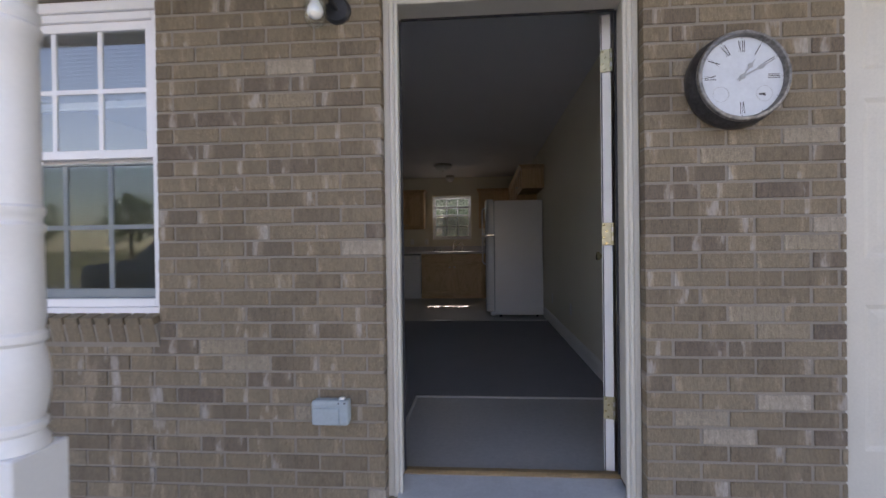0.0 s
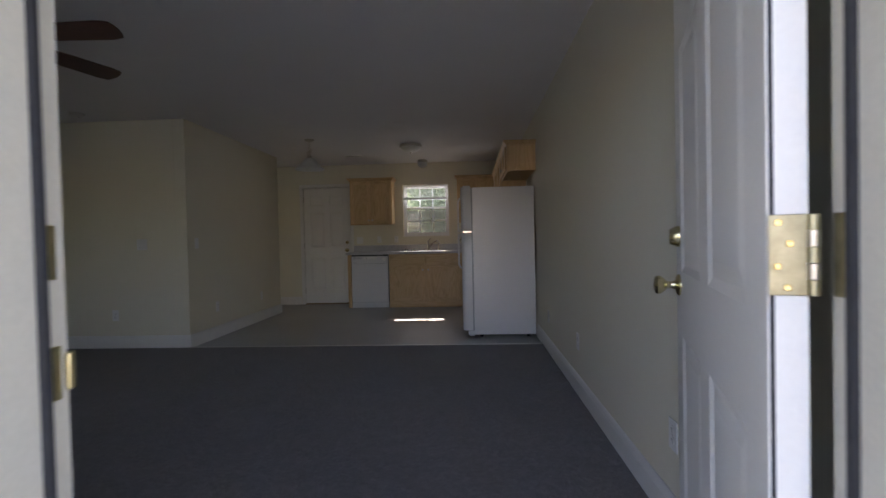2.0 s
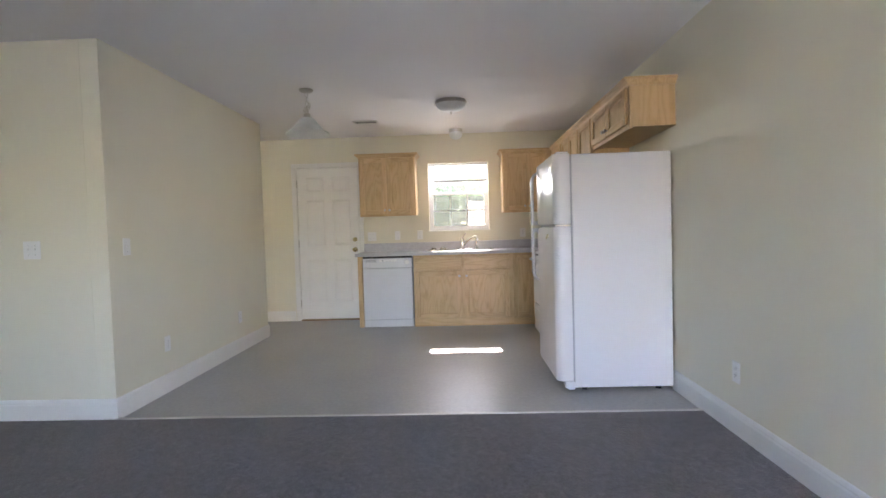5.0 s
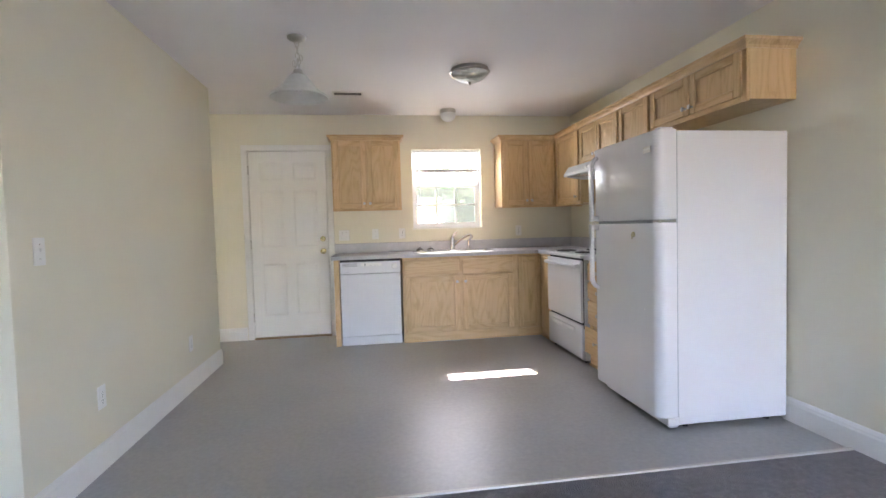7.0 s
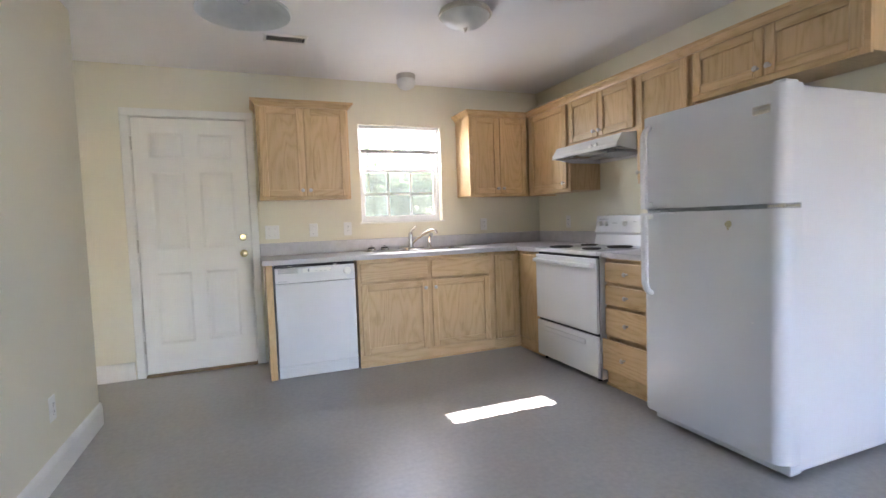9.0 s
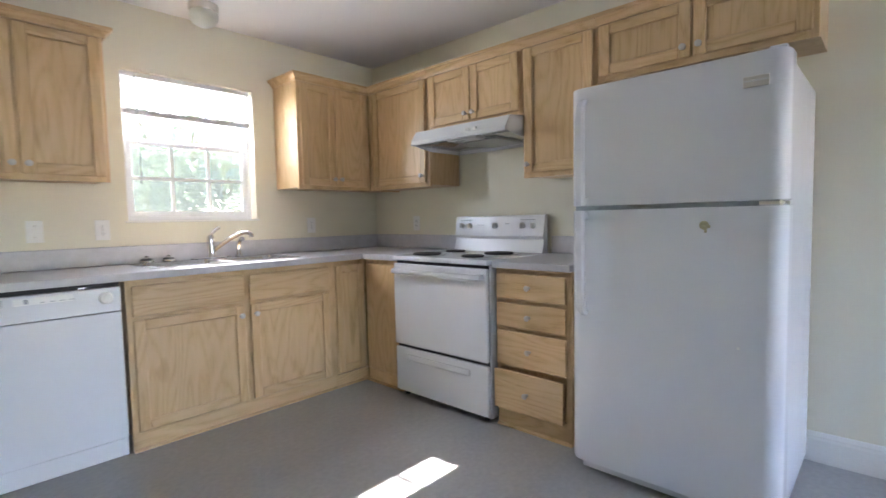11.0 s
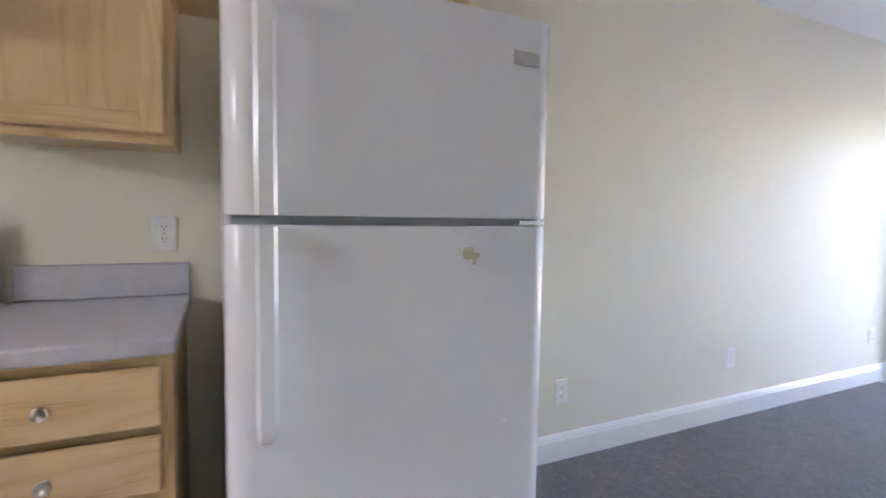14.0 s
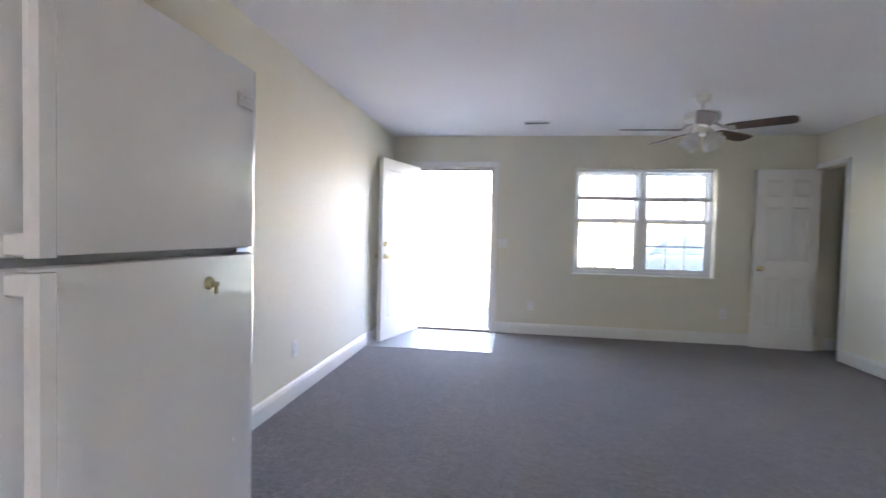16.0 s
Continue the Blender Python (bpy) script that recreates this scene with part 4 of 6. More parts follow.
c = thing("base_cabinet", (0, 6.083, 0), -90, "oak four-drawer base cabinet, bottom drawer slightly open", "cabinet", "oak kitchen base cabinets")
base_body(c, 0.452, 0.60)
for a, b in ((0, 0.022), (0.422, 0.452)):
    part("face_stile", boxed(a, b, -0.60, -0.5802, 0.09, BZ - 0.001), OAKV, c)
for a, b in ((0.09, 0.115), (0.335, 0.36), (0.54, 0.56), (0.69, 0.71), (0.845, BZ - 0.002)):
    part("face_rail", boxed(0.022, 0.422, -0.5996, -0.581, a, b), OAKH, c)
for a, b, o in ((0.712, 0.848, 0), (0.560, 0.692, 0), (0.352, 0.540, 0), (0.120, 0.334, 0.028)):
    drawer_front(c, 0.012, 0.430, a, b, -0.605, True, o)
solid("end_panel", boxed(-2.742, -2.692, FF - 0.004, YB - 0.002, 0.005, BZ, bevel=0.002), OAKB, "oak end panel beside the dishwasher", "cabinet panel", "thing")

# countertop in an L with its backsplash
ct = thing("countertop", (0, 0, CT), 0, "grey speckled laminate countertop with backsplash", "countertop")
bm = bmesh.new()
SX0, SX1, SY0, SY1 = -1.915, -1.055, 7.315, 7.760
CF = 7.205
outer = [(-2.765, CF), (-0.640, CF), (-0.640, 6.862), (-0.001, 6.862), (-0.001, YB - 0.001), (-2.765, YB - 0.001)]
hole = [(SX0 + 0.02, SY0 + 0.02), (SX1 - 0.02, SY0 + 0.02), (SX1 - 0.02, SY1 - 0.02), (SX0 + 0.02, SY1 - 0.02)]
es = []
for loop in (outer, hole):
    vs = [bm.verts.new((x, y, 0.0)) for x, y in loop]
    es += [bm.edges.new((vs[i], vs[(i + 1) % len(vs)])) for i in range(len(vs))]
flat = bmesh.ops.triangle_fill(bm, edges=es, use_beauty=True, use_dissolve=False)
faces = [g for g in flat["geom"] if isinstance(g, bmesh.types.BMFace)]
ext = bmesh.ops.extrude_face_region(bm, geom=faces)
bmesh.ops.translate(bm, verts=[g for g in ext["geom"] if isinstance(g, bmesh.types.BMVert)], vec=(0, 0, -0.038))
bmesh.ops.recalc_face_normals(bm, faces=bm.faces[:])
rim_edges = [e for e in bm.edges if len(e.link_faces) == 2 and e.calc_face_angle() > 1.0]
bmesh.ops.bevel(bm, geom=rim_edges, offset=0.004, segments=2, affect="EDGES", profile=0.5)
part("top", bm, LAMIN, ct)
part("top_end", boxed(-0.645, -0.001, 5.618, 6.083, -0.038, 0, bevel=0.005), LAMIN, ct)
bm = boxed(-2.765, -0.001, YB - 0.021, YB - 0.001, 0.0005, 0.108, bevel=0.004)
box(bm, -0.021, -0.001, 6.862, YB - 0.0215, 0.0005, 0.108, bevel=0.004)
part("backsplash", bm, LAMIN, ct)
part("backsplash_end", boxed(-0.021, -0.001, 5.618, 6.083, 0.0005, 0.108, bevel=0.004), LAMIN, ct)

# ---- sink and faucet ----


def bowl(bm, x0, x1, y0, y1, ztop, deep):
    n = 6
    def ring(ix, z, r):
        pts = []
        for cx, cy, a0 in ((x1 - ix - r, y1 - ix - r, 0), (x0 + ix + r, y1 - ix - r, 90), (x0 + ix + r, y0 + ix + r, 180), (x1 - ix - r, y0 + ix + r, 270)):
            for k in range(n + 1):
                a = radians(a0 + 90 * k / n)
                pts.append(bm.verts.new((cx + r * math.cos(a), cy + r * math.sin(a), z)))
        return pts
    rs = [ring(-0.012, ztop + 0.002, 0.05), ring(0, ztop + 0.001, 0.045), ring(0.006, ztop - 0.012, 0.045), ring(0.014, ztop - deep + 0.03, 0.05), ring(0.045, ztop - deep, 0.04)]
    for a, b in zip(rs, rs[1:]):
        m = len(a)
        for i in range(m):
            bm.faces.new((a[i], b[i], b[(i + 1) % m], a[(i + 1) % m]))
    bm.faces.new(rs[-1])


sk = thing("kitchen_sink", (0, 0, CT), 0, "double-bowl stainless steel sink set in the countertop", "sink")
bm = bmesh.new()
xm = (SX0 + SX1) / 2
for a, b, c_, d_ in ((SX0, SX1, SY0, SY0 + 0.035), (SX0, SX1, SY1 - 0.085, SY1), (SX0, SX0 + 0.035, SY0 + 0.035, SY1 - 0.085), (SX1 - 0.035, SX1, SY0 + 0.035, SY1 - 0.085), (xm - 0.02, xm + 0.02, SY0 + 0.035, SY1 - 0.085)):
    box(bm, a, b, c_, d_, 0.0005, 0.007, bevel=0.002)
part("rim", bm, STEEL, sk)
for a, b in ((SX0 + 0.035, xm - 0.02), (xm + 0.02, SX1 - 0.035)):
    bm = bmesh.new()
    bowl(bm, a, b, SY0 + 0.035, SY1 - 0.085, 0.006, 0.17)
    part("bowl", bm, STEEL, sk, "", True)
for i, x in enumerate((-1.83, -1.71)):
    st = thing("sink_strainer", (x, 7.715, CT + 0.0072), 0, "black and steel basket strainer resting on the sink ledge", "strainer", "sink strainers")
    part("rim", lathe(bmesh.new(), [(0.026, 0), (0.040, 0.004), (0.041, 0.010), (0.037, 0.014), (0.0, 0.012)], (0, 0, 0), "z", 22), STEEL, st, "", True)
    part("cup", lathe(bmesh.new(), [(0.030, 0.0135), (0.031, 0.022), (0.022, 0.026), (0.0, 0.025)], (0, 0, 0), "z", 22), BLACK, st, "black rubber plug", True)
    part("stem", lathe(bmesh.new(), [(0.008, 0.025), (0.006, 0.034), (0.010, 0.040), (0.0, 0.042)], (0, 0, 0), "z", 12), CHROME, st, "", True)
fa = thing("faucet", (-1.455, 7.725, CT + 0.0072), 0, "chrome single-lever kitchen faucet on the sink", "faucet")
part("base_plate", boxed(-0.12, 0.12, -0.026, 0.026, 0, 0.010, bevel=0.004, seg=2), CHROME, fa)
part("body", lathe(bmesh.new(), [(0.027, 0.010), (0.024, 0.03), (0.021, 0.06), (0.022, 0.10), (0.024, 0.125), (0.018, 0.145), (0.0, 0.15)], (0, 0, 0), "z", 22), CHROME, fa, "", True)
sp = [(0.012, -0.004, 0.045), (0.05, -0.035, 0.085), (0.10, -0.085, 0.130), (0.145, -0.130, 0.158), (0.172, -0.160, 0.162), (0.185, -0.176, 0.150), (0.187, -0.180, 0.132)]
part("spout", tube(bmesh.new(), sp, [0.014, 0.0135, 0.013, 0.0125, 0.0125, 0.013, 0.0135], 14), CHROME, fa, "", True)
part("lever", tube(bmesh.new(), [(0, 0, 0.142), (0.012, -0.006, 0.165), (0.030, -0.016, 0.185), (0.048, -0.03, 0.198)], [0.012, 0.009, 0.009, 0.010], 12), CHROME, fa, "", True)
sr = thing("side_sprayer", (-1.275, 7.725, CT + 0.0072), 0, "chrome side sprayer beside the faucet", "sprayer")
part("holder", lathe(bmesh.new(), [(0.024, 0), (0.022, 0.012), (0.016, 0.03), (0.015, 0.045), (0, 0.045)], (0, 0, 0), "z", 18), CHROME, sr, "", True)
part("wand", tube(bmesh.new(), [(0, 0, 0.045), (0, -0.002, 0.085), (0.004, -0.008, 0.105), (0.012, -0.024, 0.118), (0.016, -0.036, 0.116)], [0.012, 0.013, 0.015, 0.017, 0.015], 14), CHROME, sr, "", True)

# ---- appliances ----
dw = thing("dishwasher", (-2.685, YB, 0), 0, "white built-in dishwasher under the countertop", "dishwasher")
FD = YB - 7.262
part("tub", boxed(0.004, 0.606, -FD + 0.03, -0.05, 0.09, 0.862), GREYPL, dw)
part("door_panel", boxed(0.004, 0.606, -FD - 0.012, -FD + 0.029, 0.098, 0.728, bevel=0.005, seg=2), APPL, dw)
cp = part("control_panel", boxed(0.004, 0.606, -FD - 0.016, -FD + 0.029, 0.731, 0.850, bevel=0.006, seg=2), APPL, dw)
part("kick_plate", boxed(0.004, 0.606, -FD + 0.0, -FD + 0.02, 0.006, 0.094, bevel=0.003), APPL, dw)
for i in range(5):
    part("vent_slot", boxed(0.030, 0.175, -FD - 0.0175, -FD - 0.0155, 0.806 + i * 0.007, 0.8095 + i * 0.007), GREYPL, cp, "grey vent slot")
part("latch_plate", boxed(0.21, 0.42, -FD - 0.018, -FD - 0.0155, 0.806, 0.838, bevel=0.002), PLASTIC, cp)
part("latch", boxed(0.245, 0.258, -FD - 0.024, -FD - 0.0165, 0.812, 0.832, bevel=0.002), GREYPL, cp)
part("dial", lathe(bmesh.new(), [(0.030, 0), (0.028, 0.010), (0.024, 0.014), (0, 0.014)], (0.545, -FD - 0.016, 0.800), "y", 26), PLASTIC, cp, "round white dial", True)
part("dial_grip", boxed(0.542, 0.548, -FD - 0.036, -FD - 0.029, 0.776, 0.824, bevel=0.002), PLASTIC, cp)
# dark strip under the counter, the gap's shade put into its colour
part("gap_shade", boxed(0.004, 0.606, -FD + 0.004, -FD + 0.029, 0.8502, 0.8735), SEAL_OR_GAP, dw)
for x in (0.10, 0.44):
    part("bracket", boxed(x, x + 0.03, -FD - 0.001, -FD + 0.004, 0.853, 0.860), STEEL, dw)
for i, x in enumerate((0.30, 0.335, 0.37, 0.405)):
    part("label_mark", boxed(x, x + 0.018, -FD - 0.0183, -FD - 0.0178, 0.812, 0.815), GREYPL, cp)
part("label_mark", boxed(0.03, 0.09, -FD - 0.0165, -FD - 0.0158, 0.745, 0.749), GREYPL, cp)

rg = thing("electric_range", (0, 6.855, 0), -90, "white freestanding electric range with four coil burners", "stove")
W = 0.758
part("body", boxed(0, W, -0.635, -0.02, 0.03, 0.885, bevel=0.003), APPL, rg)
part("cooktop", boxed(-0.002, W + 0.002, -0.672, -0.015, 0.886, 0.916, bevel=0.010, seg=3), APPL, rg)
# dark sheet behind the oven door, painting the shade of its gaps
part("door_gap_shade", boxed(0.01, W - 0.01, -0.642, -0.634, 0.30, 0.885), SEAL_OR_GAP, rg)
dr = part("oven_door", boxed(0.004, W - 0.004, -0.668, -0.6425, 0.350, 0.868, bevel=0.006, seg=2), APPL, rg)
bm = boxed(0.02, W - 0.02, -0.712, -0.690, 0.808, 0.836, bevel=0.009, seg=3)
h = part("handle", bm, APPL, dr, "white bar handle")
for x in (0.02, W - 0.05):
    part("handle_post", boxed(x, x + 0.03, -0.700, -0.667, 0.806, 0.838, bevel=0.006, seg=2), APPL, h)
dd = part("storage_drawer", boxed(0.004, W - 0.004, -0.664, -0.6425, 0.045, 0.330, bevel=0.006, seg=2), APPL, rg)
bm = boxed(0.11, W - 0.13, -0.674, -0.6635, 0.255, 0.292, bevel=0.009, seg=3)
part("drawer_grip", bm, APPL, dd)
for x in (0.04, W - 0.06):
    for y in (-0.60, -0.08):
        part("foot", lathe(bmesh.new(), [(0.016, 0.004), (0.016, 0.03)], (x, y, 0), "z", 12), BLACK, rg)
# back panel leans back a little
prof = [(-0.085, 0.915), (-0.062, 1.000), (-0.072, 1.020), (-0.050, 1.150), (-0.040, 1.158), (-0.018, 1.158), (-0.018, 0.915)]
bg = part("back_panel", prism(bmesh.new(), prof, 0.012, W - 0.012, "x"), APPL, rg)


def range_knob(x, z, y, r=0.021):
    k = part("control_knob", lathe(bmesh.new(), [(r, 0), (r, 0.004), (r * 0.82, 0.008), (r * 0.8, 0.020), (0, 0.021)], (x, y, z), "y", 22), PLASTIC, bg, "white control knob", True)
    part("grip", boxed(x - 0.003, x + 0.003, y - 0.028, y - 0.019, z - r * 0.8, z + r * 0.8, bevel=0.0015), PLASTIC, k)


for x in (0.075, 0.145, 0.365, 0.585, 0.665):
    range_knob(x, 1.090, -0.062)
for x0, x1, z in ((0.21, 0.27, 1.092), (0.45, 0.48, 1.075), (0.45, 0.48, 1.10), (0.06, 0.16, 1.125), (0.57, 0.68, 1.125)):
    part("label_mark", boxed(x0, x1, -0.0605 - 0.0, -0.056, z, z + 0.005), GREYPL, bg)


def burner(x, y, r):
    b_ = part("burner", lathe(bmesh.new(), [(r + 0.018, 0.916), (r + 0.016, 0.920), (r + 0.006, 0.921), (r * 0.9, 0.9175), (0.0, 0.9175)], (x, y, 0), "z", 30), DRIP, rg, "dull drip pan with black coil", True)
    turns = 4 if r > 0.085 else 3
    n = turns * 26
    pts = [((0.022 + (r - 0.022) * i / n) * math.cos(2 * math.pi * i / 26) + x, (0.022 + (r - 0.022) * i / n) * math.sin(2 * math.pi * i / 26) + y, 0.9265) for i in range(n + 1)]
    part("coil", tube(bmesh.new(), pts, 0.0055, 6), COIL, b_, "black heating coil", True)


burner(0.195, -0.545, 0.098)
burner(0.195, -0.275, 0.072)
burner(0.575, -0.555, 0.072)
burner(0.575, -0.300, 0.098)

hd = thing("range_hood", (0, 6.850, 1.570), -90, "white under-cabinet range hood over the stove", "range hood")
prof = [(-0.315, 0.163), (-0.440, 0.150), (-0.485, 0.085), (-0.490, 0.060), (-0.484, 0.056), (-0.478, 0.060), (-0.474, 0.085), (-0.435, 0.142), (-0.315, 0.152)]
part("front_panel", prism(bmesh.new(), prof, 0, W, "x"), APPL, hd)
bm = bmesh.new()
sp = [(-0.002, 0.034), (-0.30, 0.034), (-0.480, 0.062), (-0.478, 0.085), (-0.437, 0.144), (-0.315, 0.163), (-0.002, 0.163)]
prism(bm, sp, 0.0, 0.004, "x")
prism(bm, sp, W - 0.004, W, "x")
box(bm, 0.004, W - 0.004, -0.315, -0.002, 0.155, 0.163)
box(bm, 0.004, W - 0.004, -0.010, -0.002, 0.034, 0.155)
part("shell", bm, APPL, hd)
part("underside", boxed(0.004, W - 0.004, -0.42, -0.011, 0.060, 0.066), STEEL, hd, "dull grey metal underside")
part("filter", boxed(0.30, 0.60, -0.36, -0.06, 0.045, 0.0595, bevel=0.003), GREYPL, hd, "dark mesh grease filter")
part("lamp_cover", boxed(0.29, 0.52, -0.455, -0.365, 0.050, 0.068, bevel=0.004), MILK, hd, "milky lamp cover")
for x in (0.47, 0.53):
    part("switch", lathe(bmesh.new(), [(0.018, 0), (0.016, 0.014), (0, 0.015)], (x, -0.468, 0.095), "y", 16), PLASTIC, hd, "", True)

# refrigerator: local front looks to -y
FW = 0.772
fr = thing("refrigerator", (-0.020, 5.523, 0), -90, "white top-freezer refrigerator with two handles", "refrigerator")
part("cabinet", boxed(0.004, FW - 0.016, -0.680, 0.0, 0.035, 1.667, bevel=0.006, seg=2), APPL, fr)
part("gasket", boxed(0.014, FW - 0.014, -0.772, -0.680, 0.095, 1.657), GASKET, fr, "grey door seal")


def fridge_door(name, z0, z1):
    out = [(0.0, -0.695), (FW, -0.695)]
    arc = []
    n = 12
    r = 0.055
    for i in range(n + 1):
        a = radians(0 + 90 * i / n)
        arc.append((FW - r + r * math.cos(a), -0.752 - r * math.sin(a)))
    for i in range(n + 1):
        a = radians(90 + 90 * i / n)
        arc.append((r + r * math.cos(a), -0.752 - r * math.sin(a)))
    bm = prism(bmesh.new(), out + [(FW, -0.74)] + arc[1:-1] + [(0.0, -0.74)], z0, z1, "z")
    top = [e for e in bm.edges if abs(e.verts[0].co.z - e.verts[1].co.z) < 1e-6]
    bmesh.ops.bevel(bm, geom=top, offset=0.006, segments=2, affect="EDGES", profile=0.5)
    return part(name, bm, APPL, fr, "", True)


fz = fridge_door("freezer_door", 1.184, 1.672)
fg = fridge_door("fridge_door", 0.085, 1.166)


def bar_handle(door, za, zb):
    """A bowed vertical grip: za, where it springs from the door; zb, its end beside the gap between the doors."""
    xm_, face, off, up = 0.072, -0.806, 0.046, 1 if zb > za else -1
    line = [(face + 0.004, za)]
    for i in range(1, 9):
        u = i / 8
        line.append((face - off * math.sin(u * math.pi / 2), za + up * 0.075 * (1 - math.cos(u * math.pi / 2))))
    n = 6
    z1 = line[-1][1]
    line += [(face - off, z1 + (zb - z1) * i / n) for i in range(1, n + 1)]
    bm = bmesh.new()
    rows = []
    for i, (y, z) in enumerate(line):
        a, b = line[max(0, i - 1)], line[min(len(line) - 1, i + 1)]
        d = Vector((0, b[0] - a[0], b[1] - a[1])).normalized()
        nrm = Vector((0, -d.z, d.y))
        w = 0.014 + 0.007 * min(1.0, i / 6)
        rows.append([bm.verts.new(Vector((xm_ + q * w, y, z)) + nrm * (p * 0.012)) for q, p in ((-1, -0.4), (-1, 0.4), (-0.6, 1), (0.6, 1), (1, 0.4), (1, -0.4), (0.6, -1), (-0.6, -1))])
    for a, b in zip(rows, rows[1:]):
        for k in range(8):
            bm.faces.new((a[k], a[(k + 1) % 8], b[(k + 1) % 8], b[k]))
    bm.faces.new(rows[0][::-1])
    bm.faces.new(rows[-1])
    bmesh.ops.recalc_face_normals(bm, faces=bm.faces[:])
    lo, hi = sorted((zb - up * 0.001, zb - up * 0.036))
    box(bm, xm_ - 0.015, xm_ + 0.015, face - off + 0.002, face + 0.004, lo, hi, bevel=0.004)
    return part("handle", bm, APPL, door, "white bowed vertical handle", True)


bar_handle(fz, 1.612, 1.186)
bar_handle(fg, 0.735, 1.164)
bd = part("badge", boxed(0.641, 0.716, -0.812, -0.8065, 1.556, 1.592, bevel=0.002), NICKEL, fz, "grey metal maker's plate")
part("badge_stripe", boxed(0.645, 0.712, -0.8128, -0.8119, 1.574, 1.580), STEEL, bd)
lk = part("lock", lathe(bmesh.new(), [(0.016, 0), (0.016, 0.004), (0.012, 0.010), (0.0, 0.011)], (0.528, -0.807, 1.102), "y", 18), DULLBRASS, fg, "small brass lock with a cam", True)
part("cam", box(boxed(0.522, 0.552, -0.823, -0.818, 1.092, 1.104, bevel=0.003), 0.532, 0.541, -0.826, -0.8185, 1.076, 1.098, bevel=0.002), DULLBRASS, lk)
part("hinge_cover", boxed(FW - 0.065, FW - 0.012, -0.785, -0.70, 1.6675, 1.685, bevel=0.007, seg=2), APPL, fr)
hm = part("centre_hinge", boxed(FW - 0.085, FW - 0.010, -0.785, -0.69, 1.168, 1.182, bevel=0.002), CHROME, fr, "chrome centre hinge")
part("hinge_pin", lathe(bmesh.new(), [(0.008, 1.166), (0.008, 1.184)], (FW - 0.022, -0.778, 0), "z", 12), CHROME, hm)
part("grille", boxed(0.02, FW - 0.02, -0.73, -0.68, 0.020, 0.070, bevel=0.004), APPL, fr, "white toe grille")
part("hinge_foot", boxed(FW - 0.07, FW - 0.005, -0.75, -0.68, 0.035, 0.082, bevel=0.004), APPL, fr)
part("dent", lathe(bmesh.new(), [(0.005, 0), (0.004, 0.001), (0, 0.001)], (0.64, -0.8072, 0.675), "y", 10), PLASTIC, fg, "tiny chip in the enamel")
for x in (0.08, FW - 0.08):
    for y in (-0.60, -0.08):
        part("leveling_foot", lathe(bmesh.new(), [(0.02, 0.004), (0.02, 0.036)], (x, y, 0), "z", 12), BLACK, fr)

# ---- plates on the walls ----


def plate(kind, at, rz, label):
    """A wall plate; local front looks to -y. kind: outlet, switch, double."""
    w = 0.115 if kind == "double" else 0.072
    name, cat = ("electrical_outlet", "outlet") if kind == "outlet" else ("light_switch", "switch")
    p = thing(name, at, rz, label, cat, "white wall plates")
    part("cover_plate", boxed(-w / 2, w / 2, -0.006, -0.0003, -0.058, 0.058, bevel=0.003, seg=2), PLASTIC, p)
    if kind == "outlet":
        for z in (-0.02, 0.02):
            s = part("socket", lathe(bmesh.new(), [(0.0165, 0), (0.0160, 0.0015), (0, 0.0016)], (0, -0.006, z), "y", 18), PLASTIC, p, "", True)
            for x in (-0.006, 0.006):
                part("slot", boxed(x - 0.0012, x + 0.0012, -0.0079, -0.0072, z - 0.001, z + 0.007), INK, s)
            part("earth_hole", boxed(-0.0022, 0.0022, -0.0079, -0.0072, z - 0.0105, z - 0.006, bevel=0.001), INK, s)
        part("screw", lathe(bmesh.new(), [(0.003, 0), (0.0, 0.001)], (0, -0.006, 0), "y", 8), STEEL, p)
    else:
        for x in ((-0.023, 0.023) if kind == "double" else (0.0,)):
            part("toggle", boxed(x - 0.005, x + 0.005, -0.016, -0.006, -0.002, 0.014, bevel=0.002), PLASTIC, p)
            for z in (-0.03, 0.03):
                part("screw", lathe(bmesh.new(), [(0.003, 0), (0.0, 0.001)], (x, -0.006, z), "y", 8), STEEL, p)
    return p


plate("outlet", (0, 2.775, 0.375), -90, "white duplex outlet low on the party wall")
plate("outlet", (0, 4.030, 0.350), -90, "white duplex outlet low on the party wall near the carpet edge")
plate("outlet", (0, 1.200, 0.365), -90, "white duplex outlet low on the wall behind the front door")
plate("outlet", (0, 5.690, 1.118), -90, "white duplex outlet above the countertop end")
plate("outlet", (0, 7.315, 1.113), -90, "white duplex outlet above the counter beside the range")
plate("outlet", (-0.655, YB, 1.115), 0, "white duplex outlet above the corner counter")
plate("double", (-2.658, YB, 1.115), 0, "white double switch plate beside the back door")
plate("switch", (-2.315, YB, 1.120), 0, "white switch plate above the dishwasher")
plate("outlet", (-2.015, YB, 1.120), 0, "white duplex outlet beside the sink window")
plate("switch", (-3.73, 4.56, 1.119), 90, "white switch plate on the kitchen side wall")
plate("outlet", (-3.73, 4.955, 0.369), 90, "white duplex outlet low on the kitchen side wall")
plate("outlet", (-3.73, 6.172, 0.355), 90, "white duplex outlet low near the hall corner")
plate("double", (-4.229, 4.39, 1.116), 0, "white double switch plate facing the entrance")
plate("double", (-1.409, 0, 1.124), 180, "white double switch plate beside the front door")
plate("outlet", (-1.763, 0, 0.359), 180, "white duplex outlet under the front window")
plate("outlet", (-3.978, 0, 0.366), 180, "white duplex outlet near the closet door")
plate("outlet", (-4.55, 4.39, 0.36), 0, "white duplex outlet low on the wall facing the entrance")

